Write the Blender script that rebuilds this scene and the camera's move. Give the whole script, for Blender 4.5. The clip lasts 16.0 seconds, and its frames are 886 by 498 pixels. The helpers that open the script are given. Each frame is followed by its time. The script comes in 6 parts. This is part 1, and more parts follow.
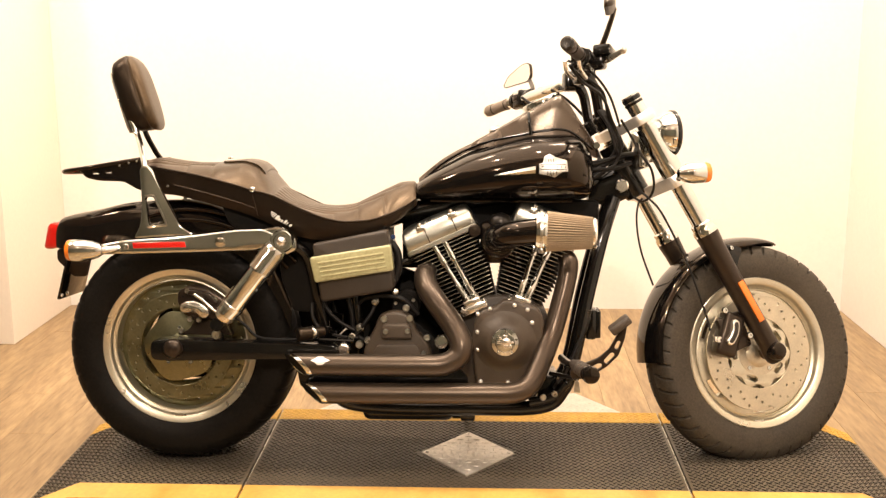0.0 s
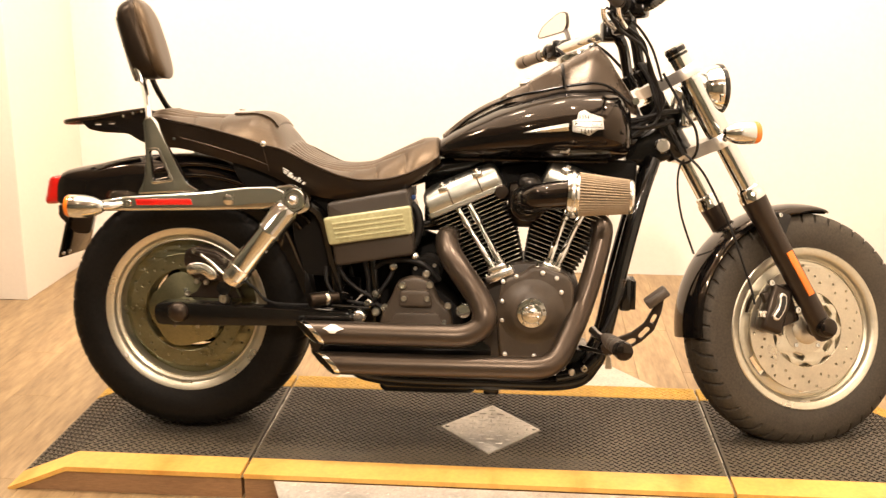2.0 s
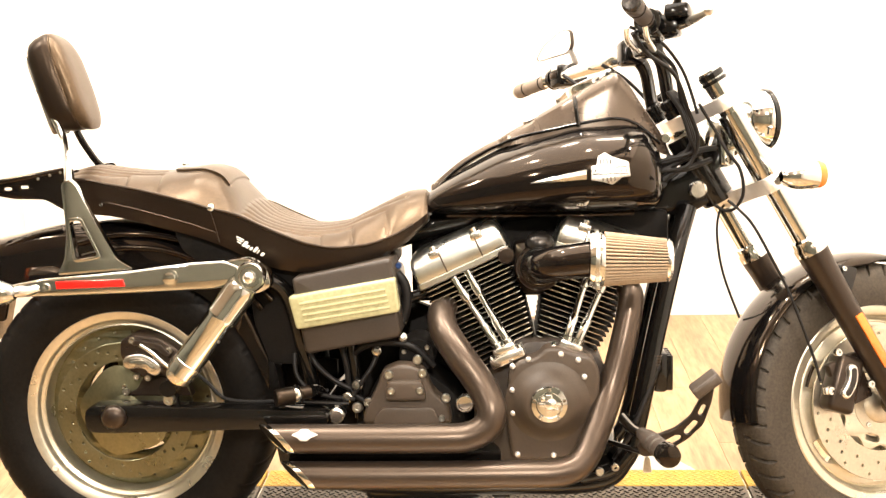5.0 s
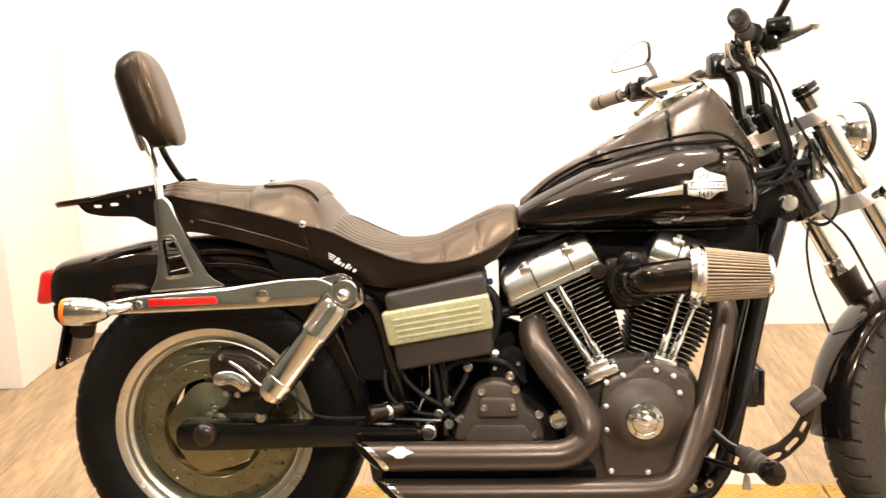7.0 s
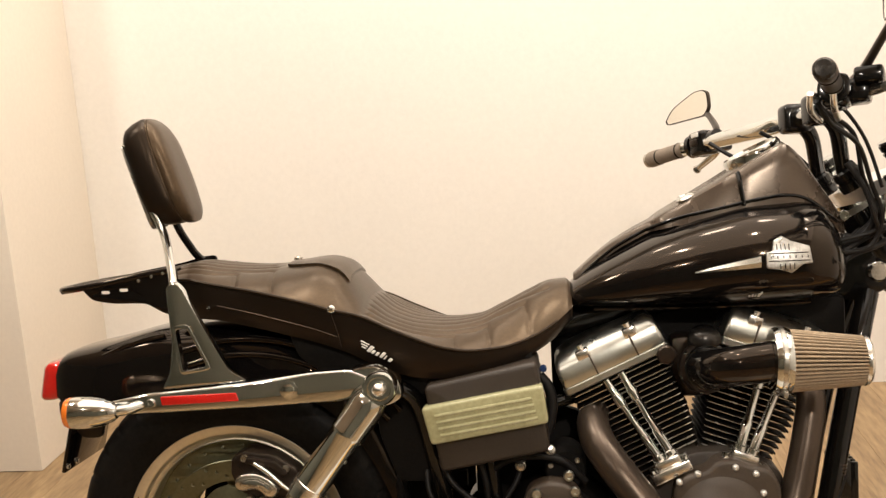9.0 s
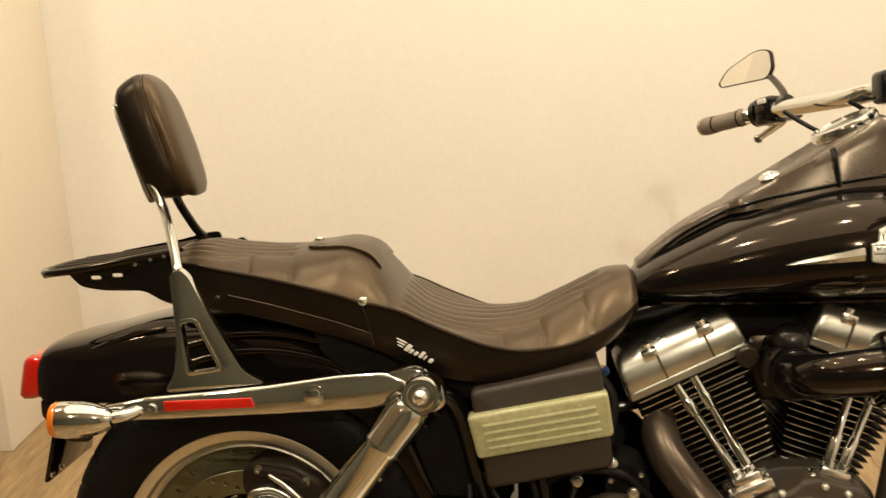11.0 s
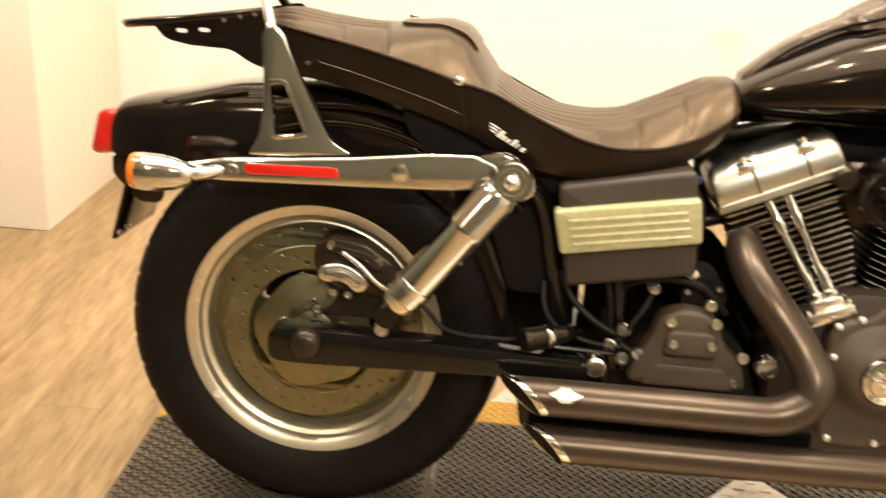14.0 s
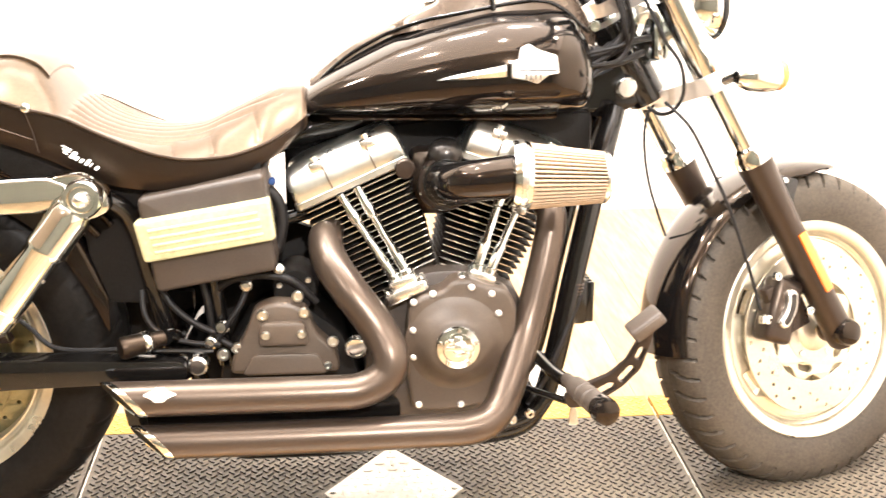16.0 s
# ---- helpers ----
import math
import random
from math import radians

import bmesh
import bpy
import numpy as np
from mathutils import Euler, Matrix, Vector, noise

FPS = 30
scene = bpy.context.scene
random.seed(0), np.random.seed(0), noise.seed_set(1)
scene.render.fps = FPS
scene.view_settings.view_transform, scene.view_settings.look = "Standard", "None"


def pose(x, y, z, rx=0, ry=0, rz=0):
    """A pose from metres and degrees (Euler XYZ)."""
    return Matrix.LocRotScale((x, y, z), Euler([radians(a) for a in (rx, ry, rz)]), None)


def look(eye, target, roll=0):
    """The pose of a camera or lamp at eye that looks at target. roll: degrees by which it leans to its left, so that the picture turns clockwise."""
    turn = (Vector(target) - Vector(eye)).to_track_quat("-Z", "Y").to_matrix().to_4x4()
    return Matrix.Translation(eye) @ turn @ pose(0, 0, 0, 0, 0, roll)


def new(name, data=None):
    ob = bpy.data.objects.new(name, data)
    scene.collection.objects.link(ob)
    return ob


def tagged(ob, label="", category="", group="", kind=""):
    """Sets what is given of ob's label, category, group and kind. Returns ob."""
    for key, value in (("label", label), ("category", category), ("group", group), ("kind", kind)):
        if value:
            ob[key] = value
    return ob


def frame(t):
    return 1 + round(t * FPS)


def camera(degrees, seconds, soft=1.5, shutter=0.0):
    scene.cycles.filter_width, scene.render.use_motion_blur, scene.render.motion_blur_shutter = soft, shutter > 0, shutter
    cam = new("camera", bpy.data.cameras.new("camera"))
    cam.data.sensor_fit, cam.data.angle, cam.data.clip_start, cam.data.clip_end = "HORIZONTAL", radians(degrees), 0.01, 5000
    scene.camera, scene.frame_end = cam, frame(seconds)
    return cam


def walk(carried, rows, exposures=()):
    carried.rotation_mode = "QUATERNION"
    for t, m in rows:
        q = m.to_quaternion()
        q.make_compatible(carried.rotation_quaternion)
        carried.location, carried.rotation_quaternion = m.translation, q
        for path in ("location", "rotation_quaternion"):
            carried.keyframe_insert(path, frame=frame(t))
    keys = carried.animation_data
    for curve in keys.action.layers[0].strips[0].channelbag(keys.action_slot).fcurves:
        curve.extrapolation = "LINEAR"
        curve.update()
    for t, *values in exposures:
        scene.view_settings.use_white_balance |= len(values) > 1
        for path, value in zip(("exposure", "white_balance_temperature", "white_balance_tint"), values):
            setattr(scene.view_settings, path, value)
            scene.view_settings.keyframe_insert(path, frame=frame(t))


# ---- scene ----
cam = camera(44.5, 16.0, 1.35, 0.5)
PATH = [
    (0, (0.0465, -2.8714, 1.2013), (-0.0302, -0.9172, 0.7825), -0.17),
    (0.5, (0.0535, -2.8680, 1.1990), (-0.0288, -0.9111, 0.7941), -0.53),
    (1, (0.0698, -2.8450, 1.1982), (-0.0343, -0.8929, 0.7755), -0.84),
    (1.5, (0.0887, -2.7853, 1.1877), (-0.1003, -0.8470, 0.7325), -0.12),
    (2, (0.0733, -2.6688, 1.1741), (-0.0718, -0.7374, 0.6757), 0.36),
    (2.5, (0.0463, -2.5231, 1.1718), (-0.0378, -0.5952, 0.6460), -0.39),
    (3, (0.0386, -2.4225, 1.1647), (-0.0401, -0.5072, 0.5943), -0.86),
    (3.5, (0.0485, -2.2982, 1.1512), (-0.0802, -0.3924, 0.5584), -1.16),
    (4, (0.0676, -2.1958, 1.1622), (-0.0639, -0.2851, 0.5858), -1.09),
    (4.2, (0.0713, -2.1710, 1.1669), (-0.0793, -0.2537, 0.6178), -1.39),
    (6.3, (-0.1049, -2.1529, 1.2077), (-0.1575, -0.2077, 0.7454), -2.25),
    (6.5, (-0.1127, -2.1530, 1.2057), (-0.1871, -0.2107, 0.7347), -1.86),
    (7, (-0.1337, -2.1498, 1.2122), (-0.2775, -0.2123, 0.7375), -2.05),
    (7.5, (-0.1551, -2.1466, 1.2181), (-0.3236, -0.2044, 0.7717), -1.93),
    (8, (-0.1724, -2.1211, 1.2150), (-0.3081, -0.1811, 0.7479), -2.85),
    (8.5, (-0.1650, -2.0241, 1.2299), (-0.3344, -0.0767, 0.8069), -3.63),
    (8.7, (-0.1630, -1.9741, 1.2345), (-0.3712, -0.0252, 0.8361), -3.78),
    (10.8, (-0.3072, -1.6521, 1.2483), (-0.4434, 0.2776, 0.7406), -2.83),
    (11, (-0.3275, -1.6424, 1.2476), (-0.4652, 0.2882, 0.7440), -2.65),
    (11.5, (-0.3836, -1.6370, 1.2543), (-0.5711, 0.2961, 0.7768), -2.16),
    (12, (-0.4279, -1.6434, 1.2499), (-0.6478, 0.2880, 0.7795), -1.62),
    (12.5, (-0.4541, -1.6429, 1.2369), (-0.7432, 0.2823, 0.7785), -0.52),
    (13, (-0.4652, -1.6320, 1.1887), (-0.6975, 0.2683, 0.6100), 1.62),
    (13.5, (-0.4740, -1.6275, 1.1484), (-0.6991, 0.2380, 0.4632), 2.58),
    (14, (-0.4622, -1.6386, 1.1254), (-0.5969, 0.2109, 0.3763), 3.18),
    (14.5, (-0.4019, -1.6537, 1.1300), (-0.3417, 0.1852, 0.3460), 3.37),
    (15, (-0.2924, -1.6744, 1.1374), (-0.1505, 0.1714, 0.3805), 2.38),
    (15.5, (-0.1857, -1.7076, 1.1470), (-0.0057, 0.1465, 0.4189), 1.44),
    (16, (-0.0884, -1.7570, 1.1603), (0.1001, 0.1015, 0.4458), 0.88),
]
EXPOSURES = [(0.0, 0.7, 6060, 11), (1.0, 0.65, 6100, 11), (2.0, 0.80, 6100, 11), (3.0, 1.20, 5880, 8), (4.2, 1.61, 5600, 7), (6.5, 1.14, 5320, 7), (7.5, 0.68, 5160, 8), (8.0, 0.36, 5150, 7), (8.7, 0.1, 5380, 7), (10.8, -0.15, 6100, 0), (12.5, -0.22, 7100, 0), (13.0, -0.20, 7100, 2), (13.5, 0.2, 6300, 5), (14.0, 0.76, 5950, 4), (14.5, 1.58, 5690, 5), (15.0, 2.30, 5400, 4), (16.0, 2.36, 5080, 8)]
walk(cam, [(t, look(eye, target, roll)) for t, eye, target, roll in PATH], EXPOSURES)

from mathutils.geometry import tessellate_polygon

# ---- light: a windowless room with ceiling spots behind the camera and over the platform ----
world = bpy.data.worlds.new("world")
scene.world = world
world.use_nodes = True
world.node_tree.nodes["Background"].inputs[0].default_value = (1.0, 0.8, 0.6, 1)
world.node_tree.nodes["Background"].inputs[1].default_value = 0.0015


def lamp(name, eye, target, watts, size, colour=(1.0, 0.80, 0.60)):
    data = bpy.data.lights.new(name, "AREA")
    data.shape, data.size, data.energy, data.color = "DISK", size, watts, colour
    ob = new(name, data)
    ob.matrix_world = look(eye, target)
    return tagged(ob, "unseen warm white lamp at ceiling height, pointing down", "lamp", "ceiling spots")


# spots behind the camera and over the platform
for lx, ly, w in ((0.24, -3.3, 46), (-1.9, -2.6, 9), (1.3, -2.6, 7)):
    lamp("ceiling_spot", (lx, ly, 2.72), (lx * 0.4, 0.6, 0.7), w, 0.09)
for lx, ly, w in ((-0.9, -0.12, 11), (0.05, -0.20, 12), (0.95, -0.12, 11)):
    lamp("ceiling_spot", (lx, ly, 2.72), (lx, ly + 0.15, 0.0), w, 0.09)
# added fill lamps that brighten the back wall and the pier
for lx, w in ((-0.9, 5), (-0.3, 5), (0.4, 5), (1.1, 5)):
    lamp("wall_fill", (lx, 0.85, 2.7), (lx * 0.9, 1.79, 1.1), w, 0.25)
lamp("wall_fill", (-2.2, -0.3, 2.7), (-2.2, 1.16, 0.8), 20, 0.25)
# added fill in the unseen room behind, for the chrome to reflect
for lx in (-2.6, -0.6, 1.0):
    lamp("wall_fill", (lx, -3.6, 2.7), (lx, -4.6, 1.0), 2.5, 0.25)


# a lit ceiling panel over the platform
panel = lamp("ceiling_panel", (0.0, 0.0, 2.79), (0.0, 0.001, 0.0), 58, 1.2)
panel.data.shape, panel.data.size, panel.data.size_y = "RECTANGLE", 3.9, 2.6
tagged(panel, "flat warm white light panel in the ceiling", "lamp", "ceiling panels")

# ---- mesh tools ----
def merge(*parts):
    out = parts[0]
    for other in parts[1:]:
        me = bpy.data.meshes.new("tmp")
        other.to_mesh(me)
        other.free()
        out.from_mesh(me)
        bpy.data.meshes.remove(me)
    return out


def moved(bm, m):
    bmesh.ops.transform(bm, matrix=m, verts=bm.verts)
    return bm


def mesh_of(name, bm, materials, sharp=38):
    bmesh.ops.recalc_face_normals(bm, faces=bm.faces)
    limit = radians(sharp)
    for f in bm.faces:
        f.smooth = True
    for e in bm.edges:
        if len(e.link_faces) == 2 and e.calc_face_angle(0) > limit:
            e.smooth = False
    me = bpy.data.meshes.new(name)
    bm.to_mesh(me)
    bm.free()
    for m in materials if isinstance(materials, (list, tuple)) else [materials]:
        me.materials.append(m)
    return me


def part(name, bm, material, parent, label="", sharp=38):
    ob = new(name, mesh_of(name, bm, material, sharp))
    ob.parent = parent
    return tagged(ob, label)


def structure(name, bm, material, label, category):
    return tagged(new(name, mesh_of(name, bm, material)), label, category, kind="structure")


def loft(rings, closed=True, caps=True):
    bm = bmesh.new()
    rows = [[bm.verts.new(p) for p in ring] for ring in rings]
    n = len(rows[0])
    for a, b in zip(rows, rows[1:]):
        for i in range(n if closed else n - 1):
            j = (i + 1) % n
            bm.faces.new((a[i], a[j], b[j], b[i]))
    if caps and closed:
        bm.faces.new(rows[0])
        bm.faces.new(rows[-1][::-1])
    return bm


def lathe(profile, centre, axis=(0, -1, 0), seg=48, caps=True):
    """profile: (radius, distance along the axis)."""
    axis = Vector(axis).normalized()
    u = axis.orthogonal().normalized()
    if abs(axis.y) > 0.99:
        u = Vector((1, 0, 0))
    v = axis.cross(u)
    c = Vector(centre)
    rings = [[c + axis * a + (u * math.cos(t) + v * math.sin(t)) * max(r, 1e-4) for t in [2 * math.pi * k / seg for k in range(seg)]] for r, a in profile]
    return loft(rings, True, caps)


def smooth_path(pts, n=8):
    pts = [Vector(p) for p in pts]
    out = []
    for i in range(len(pts) - 1):
        p0, p1, p2, p3 = pts[max(i - 1, 0)], pts[i], pts[i + 1], pts[min(i + 2, len(pts) - 1)]
        for k in range(n):
            t = k / n
            out.append(0.5 * ((2 * p1) + (p2 - p0) * t + (2 * p0 - 5 * p1 + 4 * p2 - p3) * t * t + (3 * p1 - p0 - 3 * p2 + p3) * t ** 3))
    return out + [pts[-1]]


def tube(pts, r, seg=12, n=8, caps=True, smooth=True, flat=None):
    """A round bar along a path; r: a radius or one for each given point. flat: (width, thickness) scale for a strap."""
    pts = [Vector(p) for p in pts]
    radii = list(r) if isinstance(r, (list, tuple)) else [r] * len(pts)
    if smooth and len(pts) > 2:
        path = smooth_path(pts, n)
        radii = [radii[min(i // n, len(radii) - 1)] * (1 - (i % n) / n) + radii[min(i // n + 1, len(radii) - 1)] * ((i % n) / n) for i in range(len(path))]
    else:
        path = pts
    rings, u = [], None
    for i, p in enumerate(path):
        d = (path[min(i + 1, len(path) - 1)] - path[max(i - 1, 0)]).normalized()
        u = d.orthogonal().normalized() if u is None else (u - d * u.dot(d)).normalized()
        v = d.cross(u)
        rings.append([p + (u * math.cos(t) + v * math.sin(t)) * radii[i] for t in [2 * math.pi * k / seg for k in range(seg)]])
    return loft(rings, True, caps)


def plate(outline, y0, y1, holes=(), bevel=0.0, segs=2):
    """A plate cut in the x-z plane, from y0 to y1, with holes through it."""
    loops = [[Vector((x, 0, z)) for x, z in ring] for ring in (outline, *holes)]
    flat = [[Vector((p.x, p.z, 0)) for p in ring] for ring in loops]
    tris = tessellate_polygon(flat)
    pts = [p for ring in loops for p in ring]
    bm = bmesh.new()
    front = [bm.verts.new((p.x, y0, p.z)) for p in pts]
    back = [bm.verts.new((p.x, y1, p.z)) for p in pts]
    for t in tris:
        try:
            bm.faces.new([front[i] for i in t])
            bm.faces.new([back[i] for i in t][::-1])
        except ValueError:
            pass
    k = 0
    rims = []
    for ring in loops:
        n = len(ring)
        for i in range(n):
            a, b = k + i, k + (i + 1) % n
            bm.faces.new((front[a], front[b], back[b], back[a]))
            rims.append((front[a], front[b]))
        k += n
    bmesh.ops.recalc_face_normals(bm, faces=bm.faces)
    if bevel:
        edges = [bm.edges.get(pair) for pair in rims]
        bmesh.ops.bevel(bm, geom=[e for e in edges if e], offset=bevel, segments=segs, affect="EDGES", profile=0.5)
    return bm


def block(lo, hi, bevel=0.0, segs=2, m=None):
    bm = bmesh.new()
    bmesh.ops.create_cube(bm, size=1)
    for v in bm.verts:
        v.co = Vector([(a + b) / 2 + c * (b - a) for a, b, c in zip(lo, hi, v.co)])
    if bevel:
        bmesh.ops.bevel(bm, geom=list(bm.edges), offset=bevel, segments=segs, affect="EDGES", profile=0.5)
    return moved(bm, m) if m else bm


def circle(cx, cz, r, n=16):
    return [(cx + r * math.cos(2 * math.pi * k / n), cz + r * math.sin(2 * math.pi * k / n)) for k in range(n)]


def slot(cx, cz, half, r, degrees, n=6):
    """A rounded slot's outline."""
    a = radians(degrees)
    out = []
    for end in (1, -1):
        for k in range(n + 1):
            t = a + (-math.pi / 2 + math.pi * k / n if end == 1 else math.pi / 2 + math.pi * k / n)
            out.append((cx + end * half * math.cos(a) + r * math.cos(t), cz + end * half * math.sin(a) + r * math.sin(t)))
    return out


def rounded(points, r, n=4):
    """A polygon's outline with its corners rounded."""
    out, m = [], len(points)
    for i in range(m):
        p, a, b = Vector(points[i]), Vector(points[i - 1]), Vector(points[(i + 1) % m])
        da, db = (a - p), (b - p)
        k = min(r, da.length * 0.45, db.length * 0.45)
        p0, p1 = p + da.normalized() * k, p + db.normalized() * k
        for j in range(n + 1):
            t = j / n
            q = p0 * (1 - t) ** 2 + p * 2 * t * (1 - t) + p1 * t * t
            out.append((q.x, q.y))
    return out


def bolt(x, y, z, r=0.008, h=0.006, axis=(0, -1, 0)):
    return lathe([(r, 0), (r, h * 0.6), (r * 0.8, h), (r * 0.45, h), (r * 0.4, h * 0.6), (0, h * 0.6)], (x, y, z), axis, 12)


def mix(a, b, t):
    return a + (b - a) * t


def along(table, x):
    """Reads a table of (x, values...) at x along a smooth curve that never overshoots."""
    n = len(table)
    x = min(max(x, table[0][0]), table[-1][0])
    i = max(0, min(n - 2, sum(1 for row in table[1:-1] if row[0] <= x)))
    h = table[i + 1][0] - table[i][0]
    t = (x - table[i][0]) / h
    out = []
    for c in range(1, len(table[0])):
        d = [(table[k + 1][c] - table[k][c]) / (table[k + 1][0] - table[k][0]) for k in range(n - 1)]
        def slope(k):
            if k == 0 or k == n - 1:
                return d[min(k, n - 2)]
            if d[k - 1] * d[k] <= 0:
                return 0.0
            return 2 * d[k - 1] * d[k] / (d[k - 1] + d[k])
        p, q, m0, m1 = table[i][c], table[i + 1][c], slope(i) * h, slope(i + 1) * h
        out.append((2 * t ** 3 - 3 * t * t + 1) * p + (t ** 3 - 2 * t * t + t) * m0 + (3 * t * t - 2 * t ** 3) * q + (t ** 3 - t * t) * m1)
    return out


# ---- materials ----
def surface(name, base, rough=0.5, metal=0.0, vary=0.15, scale=8.0, fine=120.0, bump=0.0, bump_scale=200.0, coat=0.0, rough_vary=0.1, stretch=(1, 1, 1), each=0.0, spec=0.5, tint=None, sheen=None):
    m = bpy.data.materials.new(name)
    m.use_nodes = True
    t = m.node_tree
    p = t.nodes["Principled BSDF"]
    co = t.nodes.new("ShaderNodeTexCoord")
    mp = t.nodes.new("ShaderNodeMapping")
    mp.inputs["Scale"].default_value = stretch
    t.links.new(co.outputs["Object"], mp.inputs[0])

    def grain(s, detail=5.0, rough_=0.6):
        n = t.nodes.new("ShaderNodeTexNoise")
        n.inputs["Scale"].default_value, n.inputs["Detail"].default_value, n.inputs["Roughness"].default_value = s, detail, rough_
        t.links.new(mp.outputs[0], n.inputs[0])
        return n.outputs[0]

    large, small = grain(scale), grain(fine, 3.0)
    add = t.nodes.new("ShaderNodeMath")
    add.operation = "ADD"
    t.links.new(large, add.inputs[0])
    t.links.new(small, add.inputs[1])
    level = t.nodes.new("ShaderNodeMapRange")
    level.inputs[1].default_value, level.inputs[2].default_value = 0.7, 1.3
    t.links.new(add.outputs[0], level.inputs[0])
    shade = t.nodes.new("ShaderNodeMix")
    shade.data_type = "RGBA"
    lo = [c * (1 - vary) for c in base]
    hi = [min(1, c * (1 + vary)) for c in (tint or base)]
    shade.inputs[6].default_value, shade.inputs[7].default_value = (*lo, 1), (*hi, 1)
    t.links.new(level.outputs[0], shade.inputs[0])
    colour = shade.outputs[2]
    if each:
        info = t.nodes.new("ShaderNodeObjectInfo")
        hsv = t.nodes.new("ShaderNodeHueSaturation")
        rng = t.nodes.new("ShaderNodeMapRange")
        rng.inputs[3].default_value, rng.inputs[4].default_value = 1 - each, 1 + each
        t.links.new(info.outputs["Random"], rng.inputs[0])
        t.links.new(rng.outputs[0], hsv.inputs["Value"])
        t.links.new(colour, hsv.inputs["Color"])
        colour = hsv.outputs[0]
    t.links.new(colour, p.inputs["Base Color"])
    rr = t.nodes.new("ShaderNodeMapRange")
    rr.inputs[1].default_value, rr.inputs[2].default_value = 0.3, 0.7
    rr.inputs[3].default_value, rr.inputs[4].default_value = max(0.01, rough * (1 - rough_vary)), min(1, rough * (1 + rough_vary))
    t.links.new(large, rr.inputs[0])
    t.links.new(rr.outputs[0], p.inputs["Roughness"])
    p.inputs["Metallic"].default_value = metal
    p.inputs["Specular IOR Level"].default_value = spec
    if sheen:
        p.inputs["Specular Tint"].default_value = (*sheen, 1)
    if coat:
        p.inputs["Coat Weight"].default_value, p.inputs["Coat Roughness"].default_value = coat, 0.03
    if bump:
        b = t.nodes.new("ShaderNodeBump")
        b.inputs["Strength"].default_value, b.inputs["Distance"].default_value = bump, 0.002
        t.links.new(grain(bump_scale, 4.0), b.inputs["Height"])
        t.links.new(b.outputs[0], p.inputs["Normal"])
    return m


PLASTER = surface("plaster", (0.80, 0.77, 0.72), 0.75, vary=0.03, scale=1.5, fine=60, bump=0.12, bump_scale=90)
DULL = surface("dark grey-green of unseen walls", (0.20, 0.205, 0.165), 0.7, vary=0.08, scale=1.5, fine=60)
CEILING = surface("ceiling paint", (0.66, 0.58, 0.48), 0.8, vary=0.04, scale=2, fine=40)
WOOD = surface("oak laminate", (0.235, 0.148, 0.070), 0.40, vary=0.19, scale=3.0, fine=16, bump=0.03, bump_scale=50, stretch=(4.5, 0.6, 1), each=0.16, tint=(0.36, 0.255, 0.132))
WOODBASE = surface("floor underlay", (0.15, 0.105, 0.065), 0.5, vary=0.25, scale=6, fine=60, stretch=(6, 0.8, 1))
MATRUBBER = surface("mat rubber", (0.078, 0.066, 0.050), 0.50, vary=0.35, scale=4, fine=90, bump=0.25, bump_scale=160, tint=(0.118, 0.096, 0.066))
# darker copy of the mat rubber: shade painted on the bar sides
BARSHADE = surface("shaded bar side rubber", (0.024, 0.020, 0.016), 0.5, vary=0.3, scale=8, fine=90)
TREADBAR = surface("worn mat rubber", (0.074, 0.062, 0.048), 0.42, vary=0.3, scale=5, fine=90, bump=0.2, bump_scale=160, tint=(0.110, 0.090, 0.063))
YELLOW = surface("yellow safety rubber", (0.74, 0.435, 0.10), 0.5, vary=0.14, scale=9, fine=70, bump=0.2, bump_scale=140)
# deeper yellow for the far edge and the sides of its bars
YELLOWBASE = surface("deeper yellow safety rubber", (0.56, 0.335, 0.033), 0.55, vary=0.2, scale=9, fine=70, bump=0.2, bump_scale=140)
SIDEWOOD = surface("varnished plywood edge", (0.30, 0.175, 0.09), 0.22, vary=0.2, scale=4, fine=60, stretch=(1, 1, 6))
TREADPLATE = surface("aluminium tread plate", (0.60, 0.56, 0.50), 0.46, 0.6, vary=0.2, scale=14, fine=120, bump=0.3, bump_scale=120)
